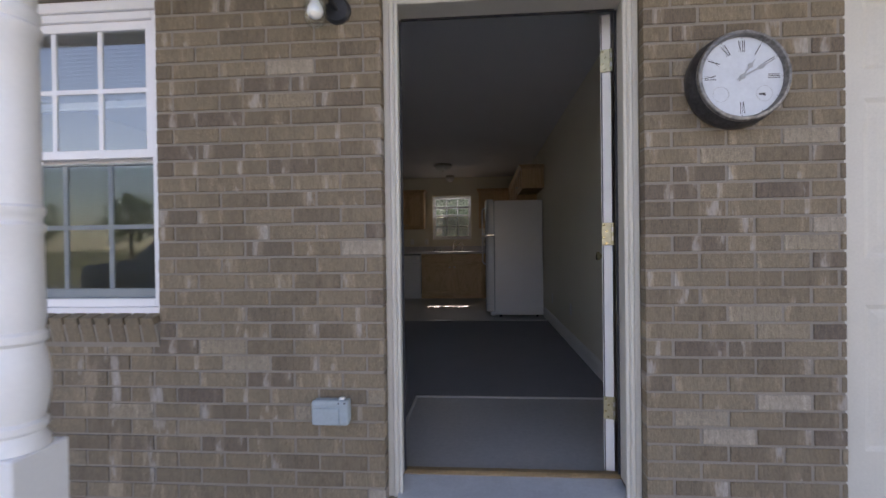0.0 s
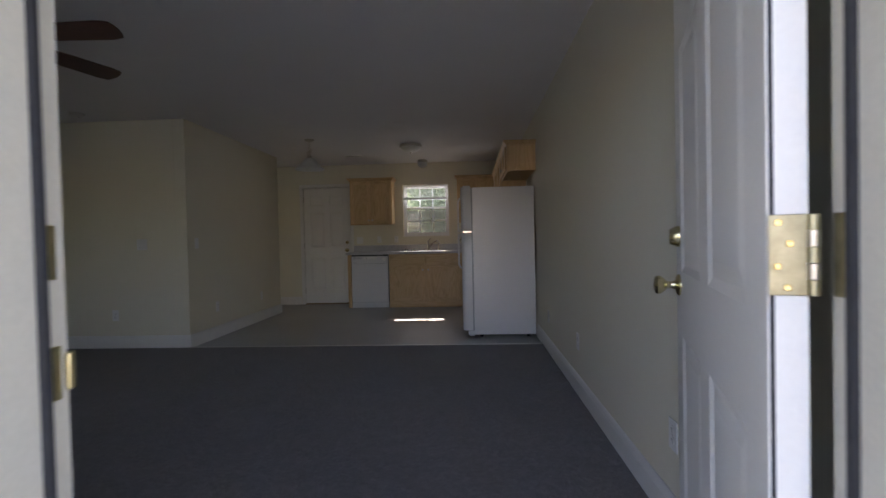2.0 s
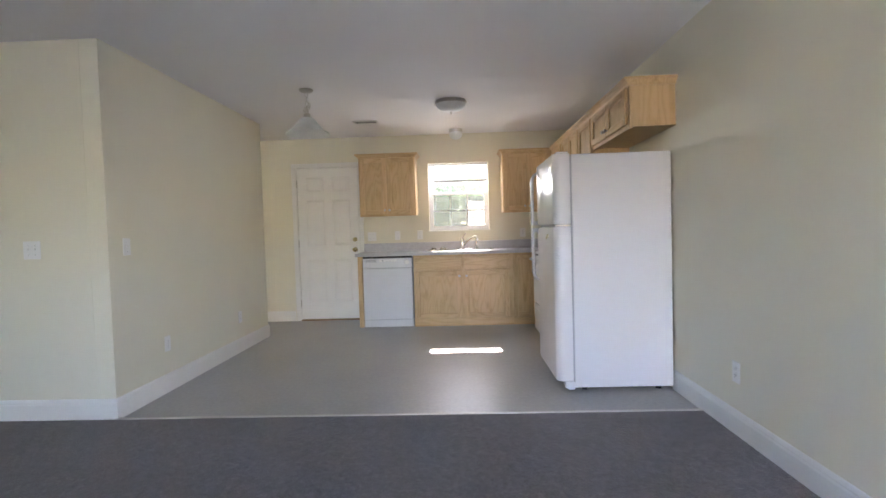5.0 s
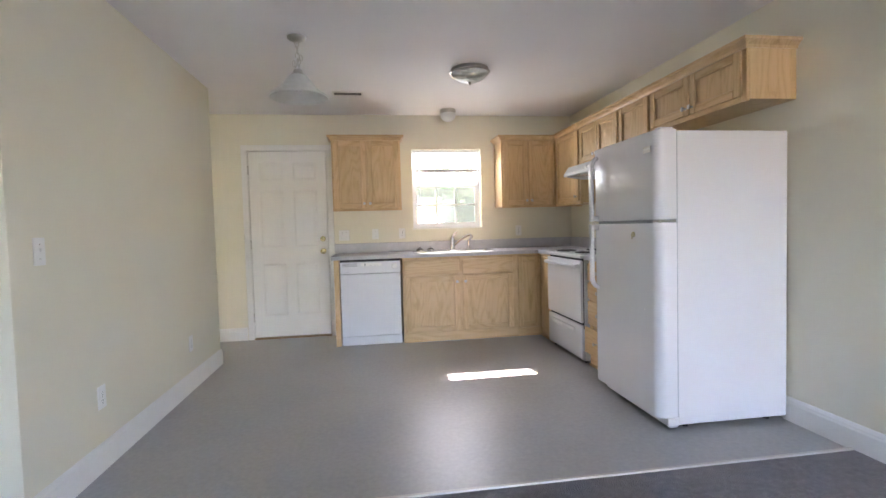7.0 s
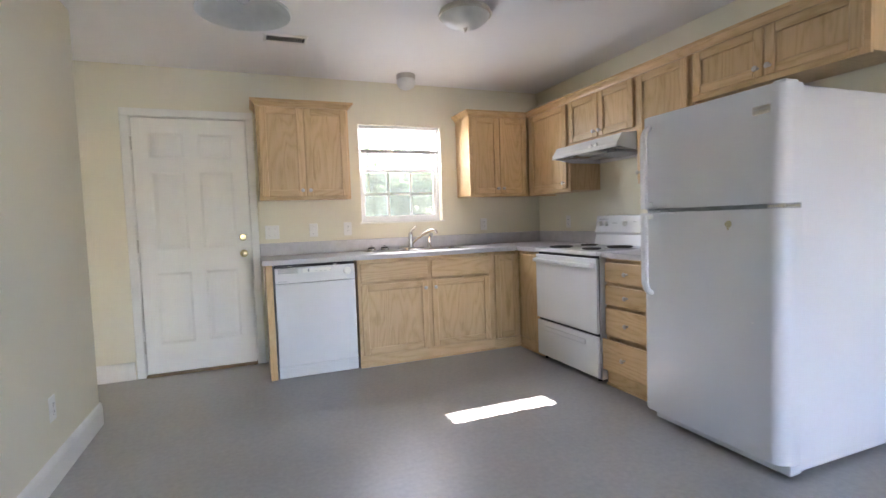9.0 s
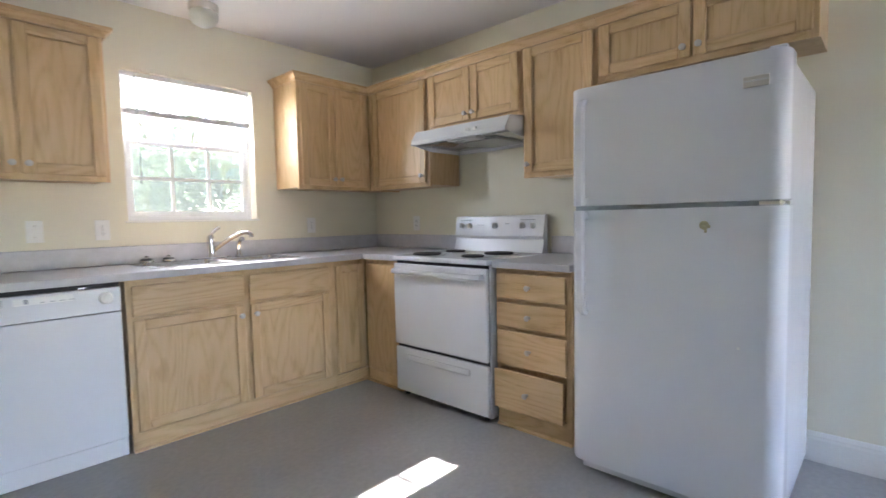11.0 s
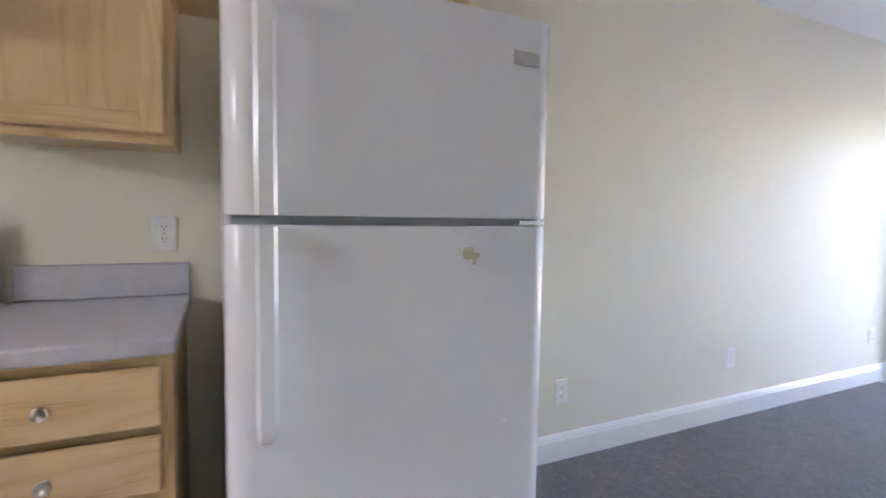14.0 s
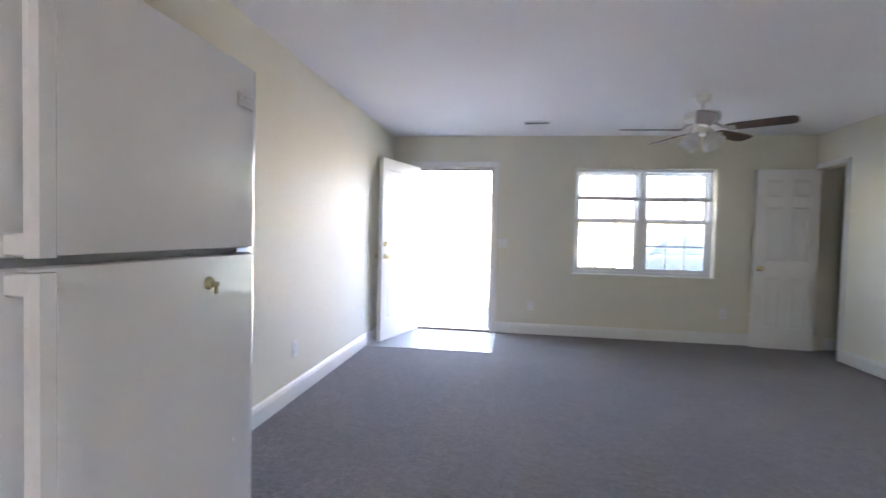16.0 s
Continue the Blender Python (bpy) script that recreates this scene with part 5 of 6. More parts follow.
# ---- ceiling fixtures ----
pl = thing("pendant_lamp", (-2.80, 5.650, H), 0, "brushed nickel chain pendant with frosted bell shade", "lamp")
part("canopy", lathe(bmesh.new(), [(0.062, 0.0), (0.062, -0.006), (0.050, -0.018), (0.020, -0.026), (0, -0.026)], (0, 0, 0), "z", 28), NICKEL, pl, "", True)


def link(z, turn, a=0.012, b=0.024, x=0.0, y=0.0):
    pts = [(x + a * math.cos(2 * math.pi * i / 16) * math.cos(turn), y + a * math.cos(2 * math.pi * i / 16) * math.sin(turn), z + b * math.sin(2 * math.pi * i / 16)) for i in range(16)]
    return tube(bmesh.new(), pts, 0.0022, 6, True)


for i in range(5):
    part("chain_link", link(-0.045 - 0.038 * i, radians(90 * (i % 2) + 20)), NICKEL, pl, "", True)
for k in range(6):
    a = 2 * math.pi * k / 6
    part("slack_link", link(-0.135 - 0.012 * k, a, 0.011, 0.021, 0.022 * math.cos(a), 0.022 * math.sin(a)), NICKEL, pl, "", True)
part("cord", tube(bmesh.new(), [(0, 0, -0.02), (0.012, 0.006, -0.08), (-0.010, -0.008, -0.15), (0.008, 0.004, -0.22)], 0.003, 6), SLAT, pl, "", True)
part("socket_cap", lathe(bmesh.new(), [(0.010, -0.205), (0.028, -0.210), (0.030, -0.235), (0.044, -0.240), (0.044, -0.246), (0, -0.246)], (0, 0, 0), "z", 26), NICKEL, pl, "", True)
sh = [(0.040, -0.243), (0.055, -0.250), (0.085, -0.285), (0.115, -0.325), (0.150, -0.355), (0.185, -0.378), (0.190, -0.388), (0.186, -0.392), (0.180, -0.386), (0.146, -0.362), (0.110, -0.331), (0.080, -0.291), (0.050, -0.256), (0.040, -0.249)]
part("shade", lathe(bmesh.new(), sh, (0, 0, 0), "z", 40), MILK, pl, "frosted glass bell shade", True)
part("bulb", lathe(bmesh.new(), [(0.013, -0.247), (0.013, -0.272), (0.028, -0.305), (0.030, -0.325), (0.020, -0.346), (0, -0.352)], (0, 0, 0), "z", 18), BULB, pl, "white bulb", True)

dl = thing("ceiling_light", (-1.535, 6.205, H), 0, "brushed nickel dome ceiling light with frosted glass", "lamp")
part("pan", lathe(bmesh.new(), [(0.150, 0), (0.152, -0.010), (0.165, -0.030), (0.160, -0.036), (0.140, -0.036), (0, -0.03)], (0, 0, 0), "z", 36), NICKEL, dl, "", True)
part("dome", lathe(bmesh.new(), [(0.152, -0.034), (0.140, -0.055), (0.112, -0.080), (0.070, -0.098), (0.020, -0.106), (0, -0.106)], (0, 0, 0), "z", 36), MILK, dl, "frosted glass dome", True)
part("finial", lathe(bmesh.new(), [(0.014, -0.104), (0.014, -0.110), (0.006, -0.114), (0.010, -0.120), (0.005, -0.128), (0, -0.130)], (0, 0, 0), "z", 14), NICKEL, dl, "", True)

gl = thing("ceiling_light", (-1.50, 7.545, H), 0, "small flush globe light over the sink", "lamp")
part("collar", lathe(bmesh.new(), [(0.082, 0), (0.084, -0.022), (0.080, -0.040), (0, -0.04)], (0, 0, 0), "z", 28), NICKEL, gl, "", True)
part("globe", lathe(bmesh.new(), [(0.074, -0.038), (0.082, -0.060), (0.080, -0.082), (0.062, -0.108), (0.032, -0.124), (0, -0.128)], (0, 0, 0), "z", 28), MILK, gl, "frosted glass globe", True)


def air_vent(x, y, w, d, label):
    v = thing("ceiling_vent", (x, y, H), 0, label, "vent", "ceiling registers")
    bm = bmesh.new()
    for a, b, c_, d_ in ((-w / 2, w / 2, -d / 2, -d / 2 + 0.016), (-w / 2, w / 2, d / 2 - 0.016, d / 2), (-w / 2, -w / 2 + 0.016, -d / 2 + 0.016, d / 2 - 0.016), (w / 2 - 0.016, w / 2, -d / 2 + 0.016, d / 2 - 0.016)):
        box(bm, a, b, c_, d_, -0.010, -0.0005, bevel=0.002)
    part("frame", bm, TRIM, v)
    # no duct is cut; a dark sheet carries the shade behind the slats
    part("backing", boxed(-w / 2 + 0.016, w / 2 - 0.016, -d / 2 + 0.016, d / 2 - 0.016, -0.003, -0.0005), SEAL_OR_GAP, v, "dark sheet standing for the unlit duct")
    me = None
    n = int((w - 0.04) / 0.014)
    for i in range(n):
        if me is None:
            b = boxed(-0.0008, 0.0008, -d / 2 + 0.016, d / 2 - 0.016, -0.009, -0.001)
            me = mesh_of(b, "slat", TRIM)
        ob = new("slat", me)
        ob.parent = v
        ob.matrix_local = pose(-w / 2 + 0.023 + i * 0.014, 0, 0)


air_vent(-2.535, 6.96, 0.28, 0.13, "white louvred ceiling register over the back door")
air_vent(-1.755, 0.718, 0.28, 0.13, "white louvred ceiling register near the front door")
sd = thing("smoke_detector", (-4.62, 4.05, H), 0, "round white smoke detector on the ceiling", "smoke detector")
part("base", lathe(bmesh.new(), [(0.068, -0.0005), (0.068, -0.012), (0.060, -0.030), (0.040, -0.038), (0, -0.038)], (0, 0, 0), "z", 28), PLASTIC, sd, "", True)
part("test_button", lathe(bmesh.new(), [(0.009, -0.037), (0.008, -0.041), (0, -0.041)], (0.02, 0, 0), "z", 12), GREYPL, sd)

fn = thing("ceiling_fan", (-3.085, 1.665, H), 0, "brushed nickel ceiling fan with five walnut blades and lights", "ceiling fan")
part("canopy", lathe(bmesh.new(), [(0.066, 0), (0.066, -0.012), (0.056, -0.045), (0.026, -0.060), (0, -0.06)], (0, 0, 0), "z", 28), NICKEL, fn, "", True)
part("downrod", lathe(bmesh.new(), [(0.013, -0.055), (0.013, -0.135)], (0, 0, 0), "z", 16), NICKEL, fn, "", True)
part("motor_housing", lathe(bmesh.new(), [(0.035, -0.130), (0.095, -0.136), (0.132, -0.150), (0.138, -0.170), (0.138, -0.205), (0.120, -0.226), (0.090, -0.236), (0, -0.236)], (0, 0, 0), "z", 36), NICKEL, fn, "", True)
part("switch_housing", lathe(bmesh.new(), [(0.058, -0.235), (0.062, -0.285), (0.054, -0.322), (0.03, -0.330), (0, -0.330)], (0, 0, 0), "z", 28), NICKEL, fn, "", True)
for k in range(5):
    a = radians(1.5 + 72 * k)
    ol = [(0.185, -0.050), (0.26, -0.062), (0.60, -0.070), (0.655, -0.060), (0.668, -0.030), (0.672, 0.0), (0.668, 0.030), (0.655, 0.060), (0.60, 0.070), (0.26, 0.062), (0.185, 0.050)]
    bm = prism(bmesh.new(), ol, -0.003, 0.003, "z")
    bl = part("blade", bm, DARKWOOD, fn, "dark walnut fan blade")
    bl.matrix_local = pose(0, 0, -0.285, 0, 0, math.degrees(a)) @ pose(0, 0, 0, -13, 0, 0)
    bm = tube(bmesh.new(), [(0.07, 0, 0.055), (0.12, 0, 0.035), (0.16, 0, 0.004), (0.20, 0, -0.006)], 0.009, 8)
    box(bm, 0.185, 0.250, -0.036, 0.036, -0.009, -0.0035, bevel=0.002)
    part("blade_iron", bm, NICKEL, bl)
for k in range(4):
    a = radians(35 + 90 * k)
    m = pose(0, 0, -0.312, 0, 0, math.degrees(a)) @ pose(0.05, 0, 0, 0, 138, 0)
    bm = lathe(bmesh.new(), [(0.016, 0.0), (0.020, 0.030), (0.026, 0.036)], (0, 0, 0), "z", 16)
    bm.transform(m)
    arm = part("lamp_arm", bm, NICKEL, fn, "", True)
    bm = lathe(bmesh.new(), [(0.024, 0.034), (0.040, 0.050), (0.057, 0.085), (0.067, 0.120), (0.073, 0.140), (0.069, 0.140), (0.054, 0.087), (0.036, 0.052), (0.022, 0.038)], (0, 0, 0), "z", 22)
    bm.transform(m)
    part("lamp_shade", bm, MILK, arm, "frosted bell lamp shade", True)
for x in (-0.02, 0.025):
    part("pull_chain", tube(bmesh.new(), [(x, 0.05, -0.29), (x, 0.055, -0.40)], 0.0015, 5), NICKEL, fn)

# ---- on the front porch ----
ck = thing("wall_clock", (0.060, BF, 1.632), 0, "round weathered wall clock with dark deep case", "clock")
part("case", lathe(bmesh.new(), [(0.170, 0.001), (0.176, 0.012), (0.174, 0.045), (0.160, 0.072), (0.156, 0.079), (0.0, 0.079)], (0, 0, 0), "y", 56), CLOCKC, ck, "", True)
part("rim", lathe(bmesh.new(), [(0.157, 0.078), (0.164, 0.086), (0.166, 0.095), (0.161, 0.104), (0.152, 0.105), (0.147, 0.098), (0.1455, 0.0795)], (0, 0, 0), "y", 56), CLOCKR, ck, "worn grey metal rim", True)
df = part("dial", lathe(bmesh.new(), [(0.1465, 0.0805), (0.1465, 0.0815), (0.0, 0.0815)], (0, 0, 0), "y", 56), CLOCKF, ck, "faded white clock face")


def roman(word):
    """Tall thin Roman numeral of straight strokes; X keeps one faded stroke."""
    bm, x, h = bmesh.new(), 0.0, 0.021
    def stroke(xa, xb, w):
        vs = [bm.verts.new(p) for p in ((xa - w, -0.0824, -h), (xa + w, -0.0824, -h), (xb + w, -0.0824, h), (xb - w, -0.0824, h))]
        bm.faces.new(vs)
    for ch in word:
        if ch == "I":
            stroke(x + 0.003, x + 0.003, 0.0014)
            x += 0.0066
        elif ch == "V":
            stroke(x + 0.006, x + 0.001, 0.0015)
            stroke(x + 0.006, x + 0.010, 0.0006)
            x += 0.0125
        else:
            stroke(x + 0.010, x + 0.001, 0.0015)
            stroke(x + 0.001, x + 0.010, 0.0004)
            x += 0.0125
    bmesh.ops.translate(bm, verts=bm.verts[:], vec=(-x / 2, 0, 0))
    return bm


for word, hr in (("XII", 0), ("I", 1), ("II", 2), ("III", 3), ("VI", 6), ("IX", 9), ("X", 10), ("XI", 11)):
    bm = roman(word)
    bm.transform(Matrix.Rotation(radians(30 * hr), 4, "Y") @ Matrix.Translation((0, 0, 0.112)))
    part("numeral", bm, INK, df)
for hr in range(12):
    a = radians(30 * hr)
    bm = boxed(-0.0008, 0.0008, -0.0825, -0.0818, 0.139, 0.146)
    bm.transform(Matrix.Rotation(a, 4, "Y"))
    part("hour_mark", bm, INK, df)


def clock_hand(name, deg, ln, wide):
    prof = [(-0.003, -0.02), (0.003, -0.02), (0.0025, ln * 0.45), (wide, ln * 0.58), (0.0025, ln * 0.72), (0.0, ln), (-0.0025, ln * 0.72), (-wide, ln * 0.58), (-0.0025, ln * 0.45)]
    bm = prism(bmesh.new(), prof, -0.0865, -0.0855, "y")
    bm.transform(Matrix.Rotation(radians(deg), 4, "Y"))
    part(name, bm, GREYPL, df)


clock_hand("hour_hand", 36, 0.082, 0.010)
clock_hand("minute_hand", 62, 0.130, 0.009)
part("hub", lathe(bmesh.new(), [(0.009, 0.0818), (0.009, 0.0880), (0, 0.0890)], (0, 0, 0), "y", 16), GREYPL, df)
for sx in (-0.075, 0.078):
    ring_ = [(sx + 0.028 * math.cos(2 * math.pi * i / 24), -0.0822, -0.062 + 0.028 * math.sin(2 * math.pi * i / 24)) for i in range(24)]
    part("small_dial", tube(bmesh.new(), ring_, 0.0006, 4, True), GREYPL, df)
part("stain", prism(bmesh.new(), [(0.058, -0.062), (0.078, -0.060), (0.084, -0.067), (0.080, -0.072), (0.070, -0.067), (0.059, -0.068)], -0.0825, -0.0818, "y"), INK, df, "dark peeled spot")

ob_ = thing("outdoor_outlet_box", (-1.505, BF, 0.368), 0, "grey weatherproof outlet box on the brick wall", "outlet box")
part("back_box", boxed(-0.072, 0.072, -0.035, -0.0005, -0.046, 0.046, bevel=0.008, seg=2), BOXGREY, ob_)
lidp = part("lid", boxed(-0.076, 0.076, -0.062, -0.0355, -0.050, 0.050, bevel=0.012, seg=3), BOXGREY, ob_)
part("lid_panel", boxed(-0.068, 0.040, -0.066, -0.0615, -0.044, 0.022, bevel=0.004), BOXGREY, lidp)
part("lid_rib", boxed(-0.066, 0.070, -0.0655, -0.0615, 0.027, 0.034, bevel=0.002), BOXGREY, lidp)
part("latch", boxed(0.035, 0.055, -0.05, -0.03, 0.0495, 0.060, bevel=0.002), PLASTIC, lidp)
for x in (0.036, 0.060):
    part("screw", lathe(bmesh.new(), [(0.004, 0), (0.003, 0.002), (0, 0.002)], (x, -0.062, 0.040), "y", 10), INK, lidp)

lt = thing("porch_light", (-1.468, BF, 1.985), 0, "black wall lantern with clear jar and white bulb", "lamp")
part("back_plate", lathe(bmesh.new(), [(0.055, 0.0005), (0.055, 0.010), (0.045, 0.020), (0, 0.020)], (0, 0, 0), "y", 24), BLACK, lt, "", True)
part("arm", tube(bmesh.new(), [(0, -0.015, 0), (-0.02, -0.06, 0.03), (-0.04, -0.10, 0.05), (-0.055, -0.115, 0.035)], 0.009, 10), BLACK, lt, "", True)
part("cap", lathe(bmesh.new(), [(0.018, 0.045), (0.040, 0.032), (0.042, 0.010), (0, 0.010)], (-0.055, -0.115, 0), "z", 22), BLACK, lt, "", True)
jar = part("jar", lathe(bmesh.new(), [(0.036, 0.012), (0.040, 0.0), (0.044, -0.040), (0.042, -0.085), (0.030, -0.104), (0.0, -0.108)], (-0.055, -0.115, 0), "z", 26), GLASS, lt, "clear glass jar", True)
jar.visible_shadow = False
part("bulb", lathe(bmesh.new(), [(0.013, 0.010), (0.014, -0.008), (0.028, -0.036), (0.031, -0.052), (0.024, -0.070), (0.010, -0.079), (0, -0.080)], (-0.055, -0.115, 0), "z", 20), BULB, lt, "white bulb", True)


def porch_post(x, y):
    p = thing("porch_post", (x, y, -0.115), 0, "white turned wooden porch post with square base", "post", "white porch posts")
    b = 0.0745
    bm = bmesh.new()
    box(bm, -b, b, -b, b, 0, 0.685, bevel=0.004)
    part("base_block", bm, TRIM, p)
    prof = [(b * 0.98, 0.684), (b * 0.98, 0.700), (0.064, 0.716), (0.062, 0.722), (0.069, 0.730), (0.069, 0.744), (0.062, 0.752), (0.068, 0.775), (0.073, 0.810), (0.074, 0.850), (0.070, 0.890), (0.064, 0.915), (0.062, 0.925), (0.070, 0.934), (0.070, 0.950), (0.063, 0.958), (0.067, 0.985), (0.0655, 1.10), (0.064, 1.180), (0.069, 1.190), (0.069, 1.203), (0.063, 1.210), (0.063, 1.222), (0.069, 1.230), (0.069, 1.243), (0.063, 1.250), (0.0625, 1.45), (0.061, 1.640), (0.068, 1.650), (0.068, 1.664), (0.061, 1.672), (0.066, 1.685), (0.066, 1.70), (0.058, 1.71), (0.062, 1.78), (b * 0.98, 1.86), (b * 0.98, 1.88)]
    part("shaft", lathe(bmesh.new(), prof, (0, 0, 0), "z", 40), TRIM, p, "turned round shaft", True)
    part("top_block", boxed(-b, b, -b, b, 1.879, 2.534, bevel=0.004), TRIM, p)
    return p


porch_post(-1.992, -1.150)

# ---- outside ----


def tree(name, at, h, r, seed, label, mid=0.62, spread=0.36, cat="tree", group="trees round the lot"):
    rnd = random.Random(seed)
    t = thing(name, at, rnd.uniform(0, 360), label, cat, group)
    bm = bmesh.new()
    tube(bm, [(0, 0, 0), (0.05 * r, 0.03 * r, h * 0.3), (0, 0.06 * r, h * 0.6), (0.05, 0, h * 0.85)], [h * 0.03, h * 0.024, h * 0.014, h * 0.004], 9)
    for k in range(9):
        a, z0 = rnd.uniform(0, 6.28), h * rnd.uniform(0.28, 0.65)
        L = r * rnd.uniform(0.5, 0.85)
        tube(bm, [(0, 0, z0), (L * 0.5 * math.cos(a), L * 0.5 * math.sin(a), z0 + h * 0.08), (L * math.cos(a), L * math.sin(a), z0 + h * 0.2)], [h * 0.011, h * 0.007, h * 0.002], 6)
    part("trunk", bm, BARK, t, "", True)
    clumps = [(rnd.uniform(-1, 1), rnd.uniform(-1, 1), rnd.uniform(-1, 1)) for _ in range(150)]
    clumps = [c for c in clumps if c[0] ** 2 + c[1] ** 2 + c[2] ** 2 < 1.0]
    verts, faces = [], []
    for cx, cy, cz in clumps:
        C = Vector((cx * r, cy * r, h * mid + cz * h * spread))
        cr = r * rnd.uniform(0.16, 0.30)
        for _ in range(90):
            d = Vector((rnd.gauss(0, 1), rnd.gauss(0, 1), rnd.gauss(0, 0.8))).normalized() * cr * rnd.uniform(0.5, 1.05)
            n = Vector((rnd.gauss(0, 1), rnd.gauss(0, 1), rnd.gauss(0, 1) + 0.6)).normalized()
            u = n.orthogonal().normalized()
            w = n.cross(u)
            s = r * rnd.uniform(0.022, 0.045)
            p = C + d
            i = len(verts)
            verts += [p - u * s, p + w * s * 0.5, p + u * s, p - w * s * 0.5]
            faces.append((i, i + 1, i + 2, i + 3))
    me = bpy.data.meshes.new("crown")
    me.from_pydata([tuple(v) for v in verts], [], faces)
    me.materials.append(LEAF)
    ob = new("crown", me)
    ob.parent = t
    return t


t1 = tree("tree", (-2.4, 21.0, -0.35), 8.5, 3.4, 3, "leafy green tree behind the house")
t2 = tree("tree", (3.5, 24.0, -0.35), 10.0, 4.2, 5, "tall leafy green tree behind the house")
for i, (x, y, a) in enumerate(((-9, 25, 40), (-16, 24, 130), (9.5, 27, 220), (-5.5, 30, 80), (0.5, 33, 10), (16, 26, 310), (5, 36, 190), (-12, 36, 60))):
    copy_thing((t1, t2)[i % 2], pose(x, y, -0.35, 0, 0, a))
for i in range(15):
    copy_thing((t1, t2)[i % 2], pose(-64 + 7.5 * i + (i * 37 % 5) * 0.6, -62 - (i * 53 % 9), -0.35, 0, 0, i * 67))

b1 = tree("shrub", (-2.6, 16.5, -0.35), 3.6, 2.1, 8, "dense pale green shrub behind the house", 0.5, 0.46, "shrub", "shrubs behind the house")
for i, (x, y, a) in enumerate(((-6.2, 17.2, 50), (0.6, 17.0, 140), (3.9, 16.2, 230), (-9.6, 16.6, 300), (-0.9, 19.5, 20), (-4.6, 19.8, 110), (2.4, 20.2, 75))):
    copy_thing(b1, pose(x, y, -0.35, 0, 0, a))

# parked vehicle on the lot
car = thing("parked_car", (-7.4, -9.0, -0.33), 0, "dark blue sport utility vehicle parked on the lot", "car")
side = [(-2.30, 0.35), (-2.32, 0.80), (-2.25, 1.02), (-1.20, 1.12), (1.95, 1.12), (2.22, 1.02), (2.30, 0.80), (2.28, 0.35)]
bm = prism(bmesh.new(), [(x, z) for x, z in side], -0.90, 0.90, "y")
bmesh.ops.bevel(bm, geom=bm.edges[:], offset=0.07, segments=3, affect="EDGES", profile=0.5)
part("body", bm, CARPAINT, car, "", True)
roof = [(-1.25, 1.10), (-0.55, 1.68), (1.60, 1.72), (2.10, 1.10)]
bm = prism(bmesh.new(), roof, -0.76, 0.76, "y")
bmesh.ops.bevel(bm, geom=bm.edges[:], offset=0.06, segments=3, affect="EDGES", profile=0.5)
part("cabin", bm, CARPAINT, car, "", True)
for y, s in ((0.762, 1), (-0.762, -1)):
    for x0, x1, xt0, xt1 in ((-1.00, 0.05, -0.50, 0.05), (0.15, 1.00, 0.15, 1.00), (1.10, 1.86, 1.10, 1.52)):
        lo, hi = sorted((y, y + s * 0.012))
        part("side_window", prism(bmesh.new(), [(x0, 1.14), (x1, 1.14), (xt1, 1.60), (xt0, 1.60)], lo, hi, "y"), CARGLASS, car, "dark car window")
for x, a in ((-1.35, 1), (1.40, 1)):
    for y in (-0.82, 0.82):
        wh = part("wheel", lathe(bmesh.new(), [(0.20, -0.11), (0.36, -0.11), (0.37, 0.0), (0.36, 0.11), (0.20, 0.11)], (x, y, 0.37), "y", 28), TYRE, car, "black tyre", True)
        part("rim", lathe(bmesh.new(), [(0.22, -0.113), (0.18, -0.08), (0.05, -0.10), (0.0, -0.10)] if y > 0 else [(0.22, 0.113), (0.18, 0.08), (0.05, 0.10), (0.0, 0.10)], (x, y, 0.37), "y", 24), STEEL, wh, "alloy rim", True)
for x, m_ in ((-2.315, BULB), (2.30, BRASS)):
    for y in (-0.62, 0.62):
        part("headlight" if x < 0 else "tail_light", boxed(x - 0.02, x + 0.03, y - 0.16, y + 0.16, 0.80, 0.94, bevel=0.02), m_, car)

# house across the lot
hs = thing("house", (-6.0, -34.0, -0.35), 0, "low tan house with brown roof across the lot", "house")
part("wall", pierced(bmesh.new(), "x", -9, 9, 0, 3.0, -0.15, 0.0, [(-6, -4.6, 0.9, 2.1), (-1.6, -0.6, 0.05, 2.1), (3, 4.8, 0.9, 2.1)]), SIDING, hs)
part("side_wall", box(boxed(-9, -8.85, -8, -0.15, 0, 3.0), 8.85, 9, -8, -0.15, 0, 3.0), SIDING, hs)
part("roof", prism(bmesh.new(), [(0.7, 2.85), (0.7, 2.98), (-4, 5.2), (-8.7, 2.98), (-8.7, 2.85), (-4, 5.0)], -9.6, 9.6, "x"), SHINGLE, hs)
for x0, x1 in ((-6, -4.6), (3, 4.8)):
    w_ = part("window", boxed(x0, x1, -0.12, -0.09, 0.9, 2.1), CARGLASS, hs)
    bm = boxed(x0 - 0.06, x1 + 0.06, -0.02, 0.03, 0.82, 0.9)
    box(bm, (x0 + x1) / 2 - 0.03, (x0 + x1) / 2 + 0.03, -0.088, -0.05, 0.9, 2.1)
    part("frame", bm, TRIM, w_)
part("door", boxed(-1.6, -0.6, -0.12, -0.06, 0.05, 2.1), DOORP, hs)
pole = thing("utility_pole", (-21.0, -40.0, -0.35), 0, "weathered wooden utility pole", "pole")
part("post", lathe(bmesh.new(), [(0.16, 0), (0.11, 9.0)], (0, 0, 0), "z", 12), BARK, pole, "", True)
part("cross_arm", boxed(-1.2, 1.2, -0.06, 0.06, 8.2, 8.34), BARK, pole)

# ---- bricks, set one by one ----
rb = random.Random(11)
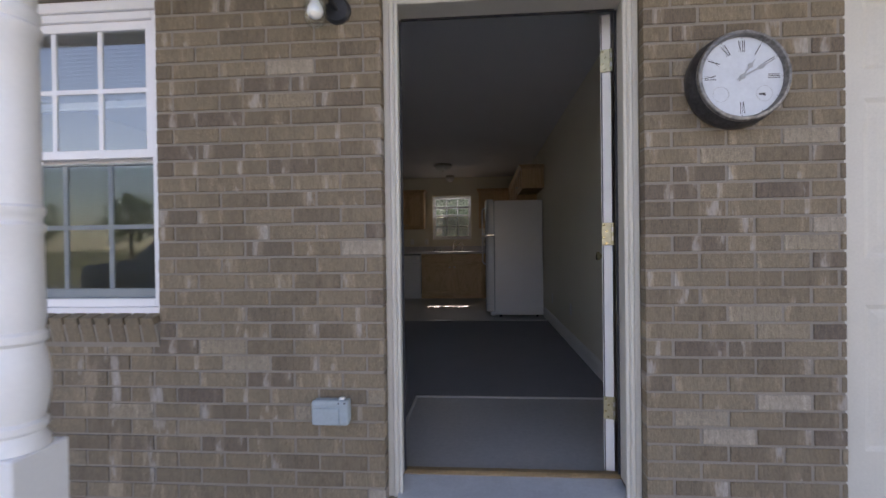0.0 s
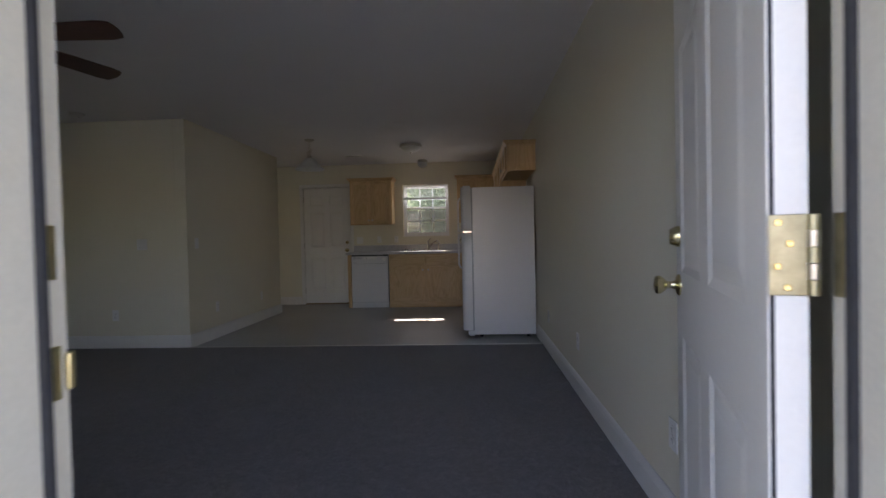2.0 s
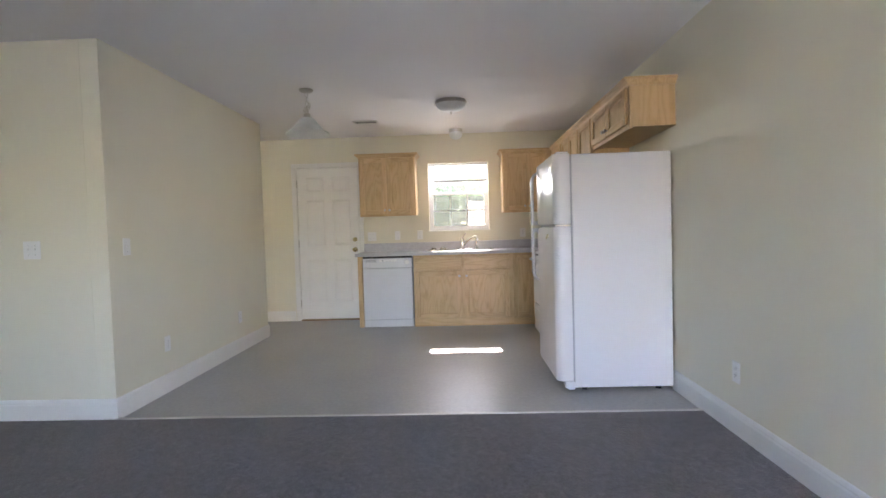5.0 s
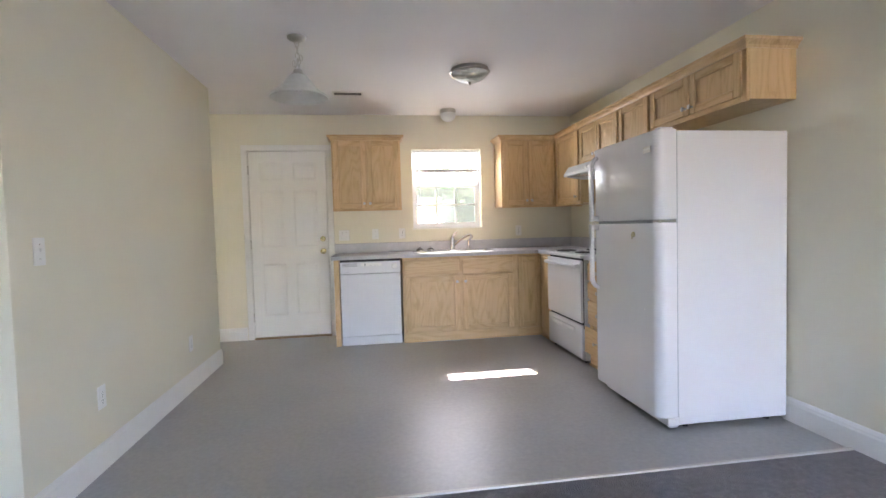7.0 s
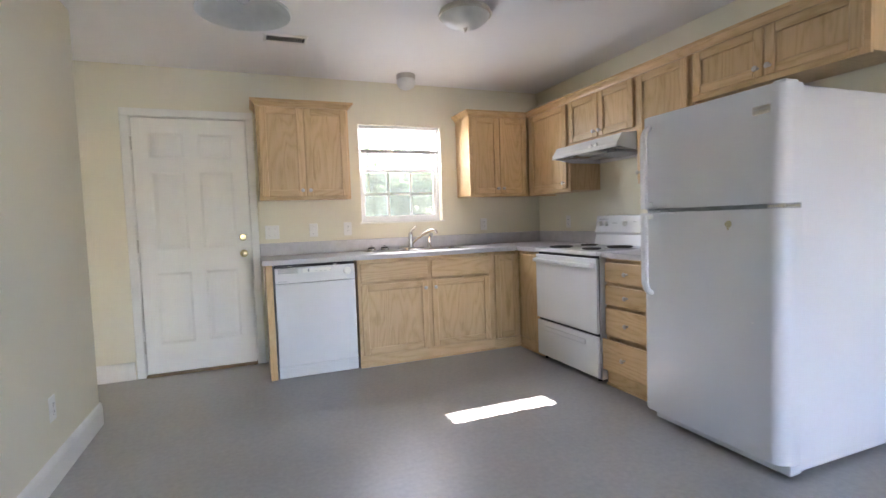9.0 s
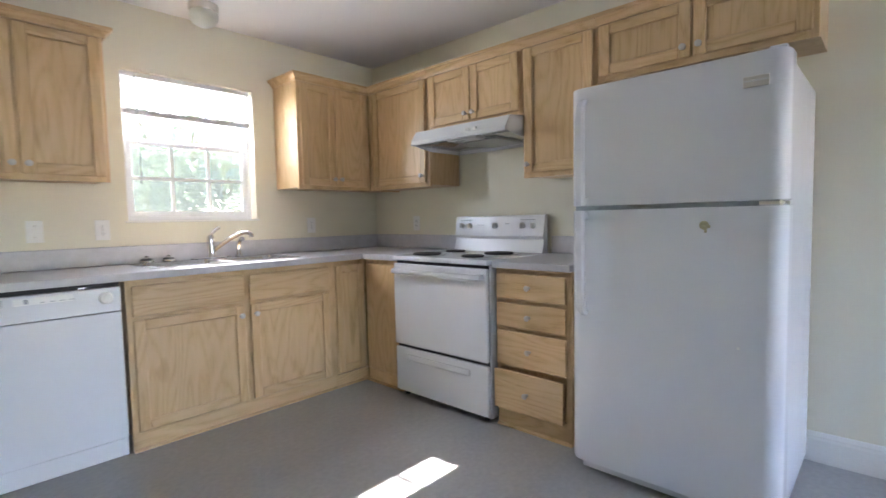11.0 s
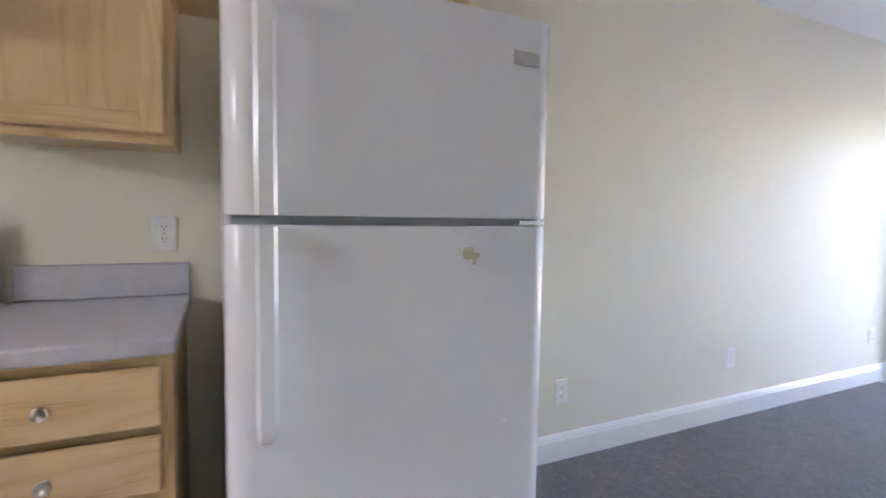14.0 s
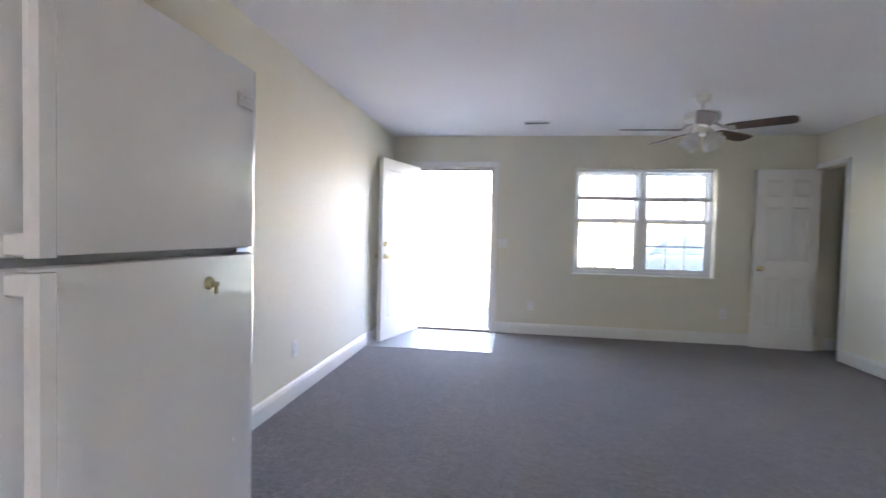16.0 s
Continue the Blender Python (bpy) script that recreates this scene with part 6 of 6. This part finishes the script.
PITCH, LEN, JOINT = 0.0677, 0.2032, 0.010
DEPTH = 0.086


def brick_mesh(w, h, dep, name="brick"):
    return mesh_of(boxed(-w / 2, w / 2, 0, dep, -h / 2, h / 2, bevel=0.0025), name, BRICK)


full = [brick_mesh(LEN - JOINT, PITCH - JOINT, DEPTH) for _ in range(2)]
cuts = {}
loose, nparts = bmesh.new(), 0
HOLES = [(-1.296, -0.264, -0.02, 2.105), (-3.90, -2.25, 0.64, 2.10)]
spans = []
for row in range(-3, 40):
    z = 0.0424 + PITCH * row + PITCH / 2
    if z > 2.58:
        break
    blocks = [(-6.6, 0.478)]
    for h0, h1, z0, z1 in HOLES:
        if z + 0.02 > z0 and z - 0.02 < z1:
            blocks = [q for a, b in blocks for q in ((a, min(b, h0)), (max(a, h1), b)) if q[1] - q[0] > 0.03]
    for a, b in blocks:
        off = 0.349 + (0.0 if row % 2 else LEN / 2) + (LEN / 2 + 0.012 if b < -1.0 else 0.0)
        k0 = math.floor((a - off) / LEN) - 1
        k1 = math.ceil((b - off) / LEN) + 1
        for k in range(k0, k1):
            x0, x1 = max(a, off + k * LEN + JOINT / 2), min(b, off + (k + 1) * LEN - JOINT / 2)
            if 0 < x0 - a < 0.02:
                x0 = a
            if x1 - x0 < 0.018:
                continue
            spans.append((x0, x1, z))
for x0, x1, z in spans:
    w = x1 - x0
    y = BF + rb.uniform(-0.0015, 0.002)
    near = -2.35 < x0 and z < 2.06 and z > -0.05
    if near and nparts < 300:
        key = round(w, 2)
        if abs(w - (LEN - JOINT)) < 0.004:
            me = full[0]
        else:
            if key not in cuts:
                cuts[key] = brick_mesh(key - 0.001, PITCH - JOINT, DEPTH)
            me = cuts[key]
        ob = new("brick", me)
        ob.parent = brick_wall
        ob.matrix_local = pose((x0 + x1) / 2, y, z + rb.uniform(-0.001, 0.001), 0, rb.uniform(-0.3, 0.3), 0)
        nparts += 1
    else:
        box(loose, x0, x1, y, y + DEPTH, z - (PITCH - JOINT) / 2, z + (PITCH - JOINT) / 2)
rest = part("far_bricks", loose, BRICK, brick_wall)
rest["kind"] = "stuff"
# sloping rowlock sill under the window
bed = boxed(-3.90, -2.25, -0.075, 0.075, -0.05, 0.05)
bed.transform(pose(0, BF + 0.060, 0.684, 14, 0, 0))
part("mortar_bed", bed, MORTAR, brick_wall)
rw = brick_mesh(0.058, 0.108, 0.15)
for i in range(24):
    ob = new("sill_brick", rw)
    ob.parent = brick_wall
    ob.matrix_local = pose(-2.285 - 0.0677 * i, BF - 0.022, 0.690, 14, rb.uniform(-1, 1), 0)
rw2 = brick_mesh(0.058, 0.10, 0.12)
for i in range(15):
    ob = new("step_brick", rw2)
    ob.parent = brick_wall
    ob.matrix_local = pose(-1.262 + 0.0677 * i, BF - 0.04, -0.062, 0, rb.uniform(-1, 1), 0)
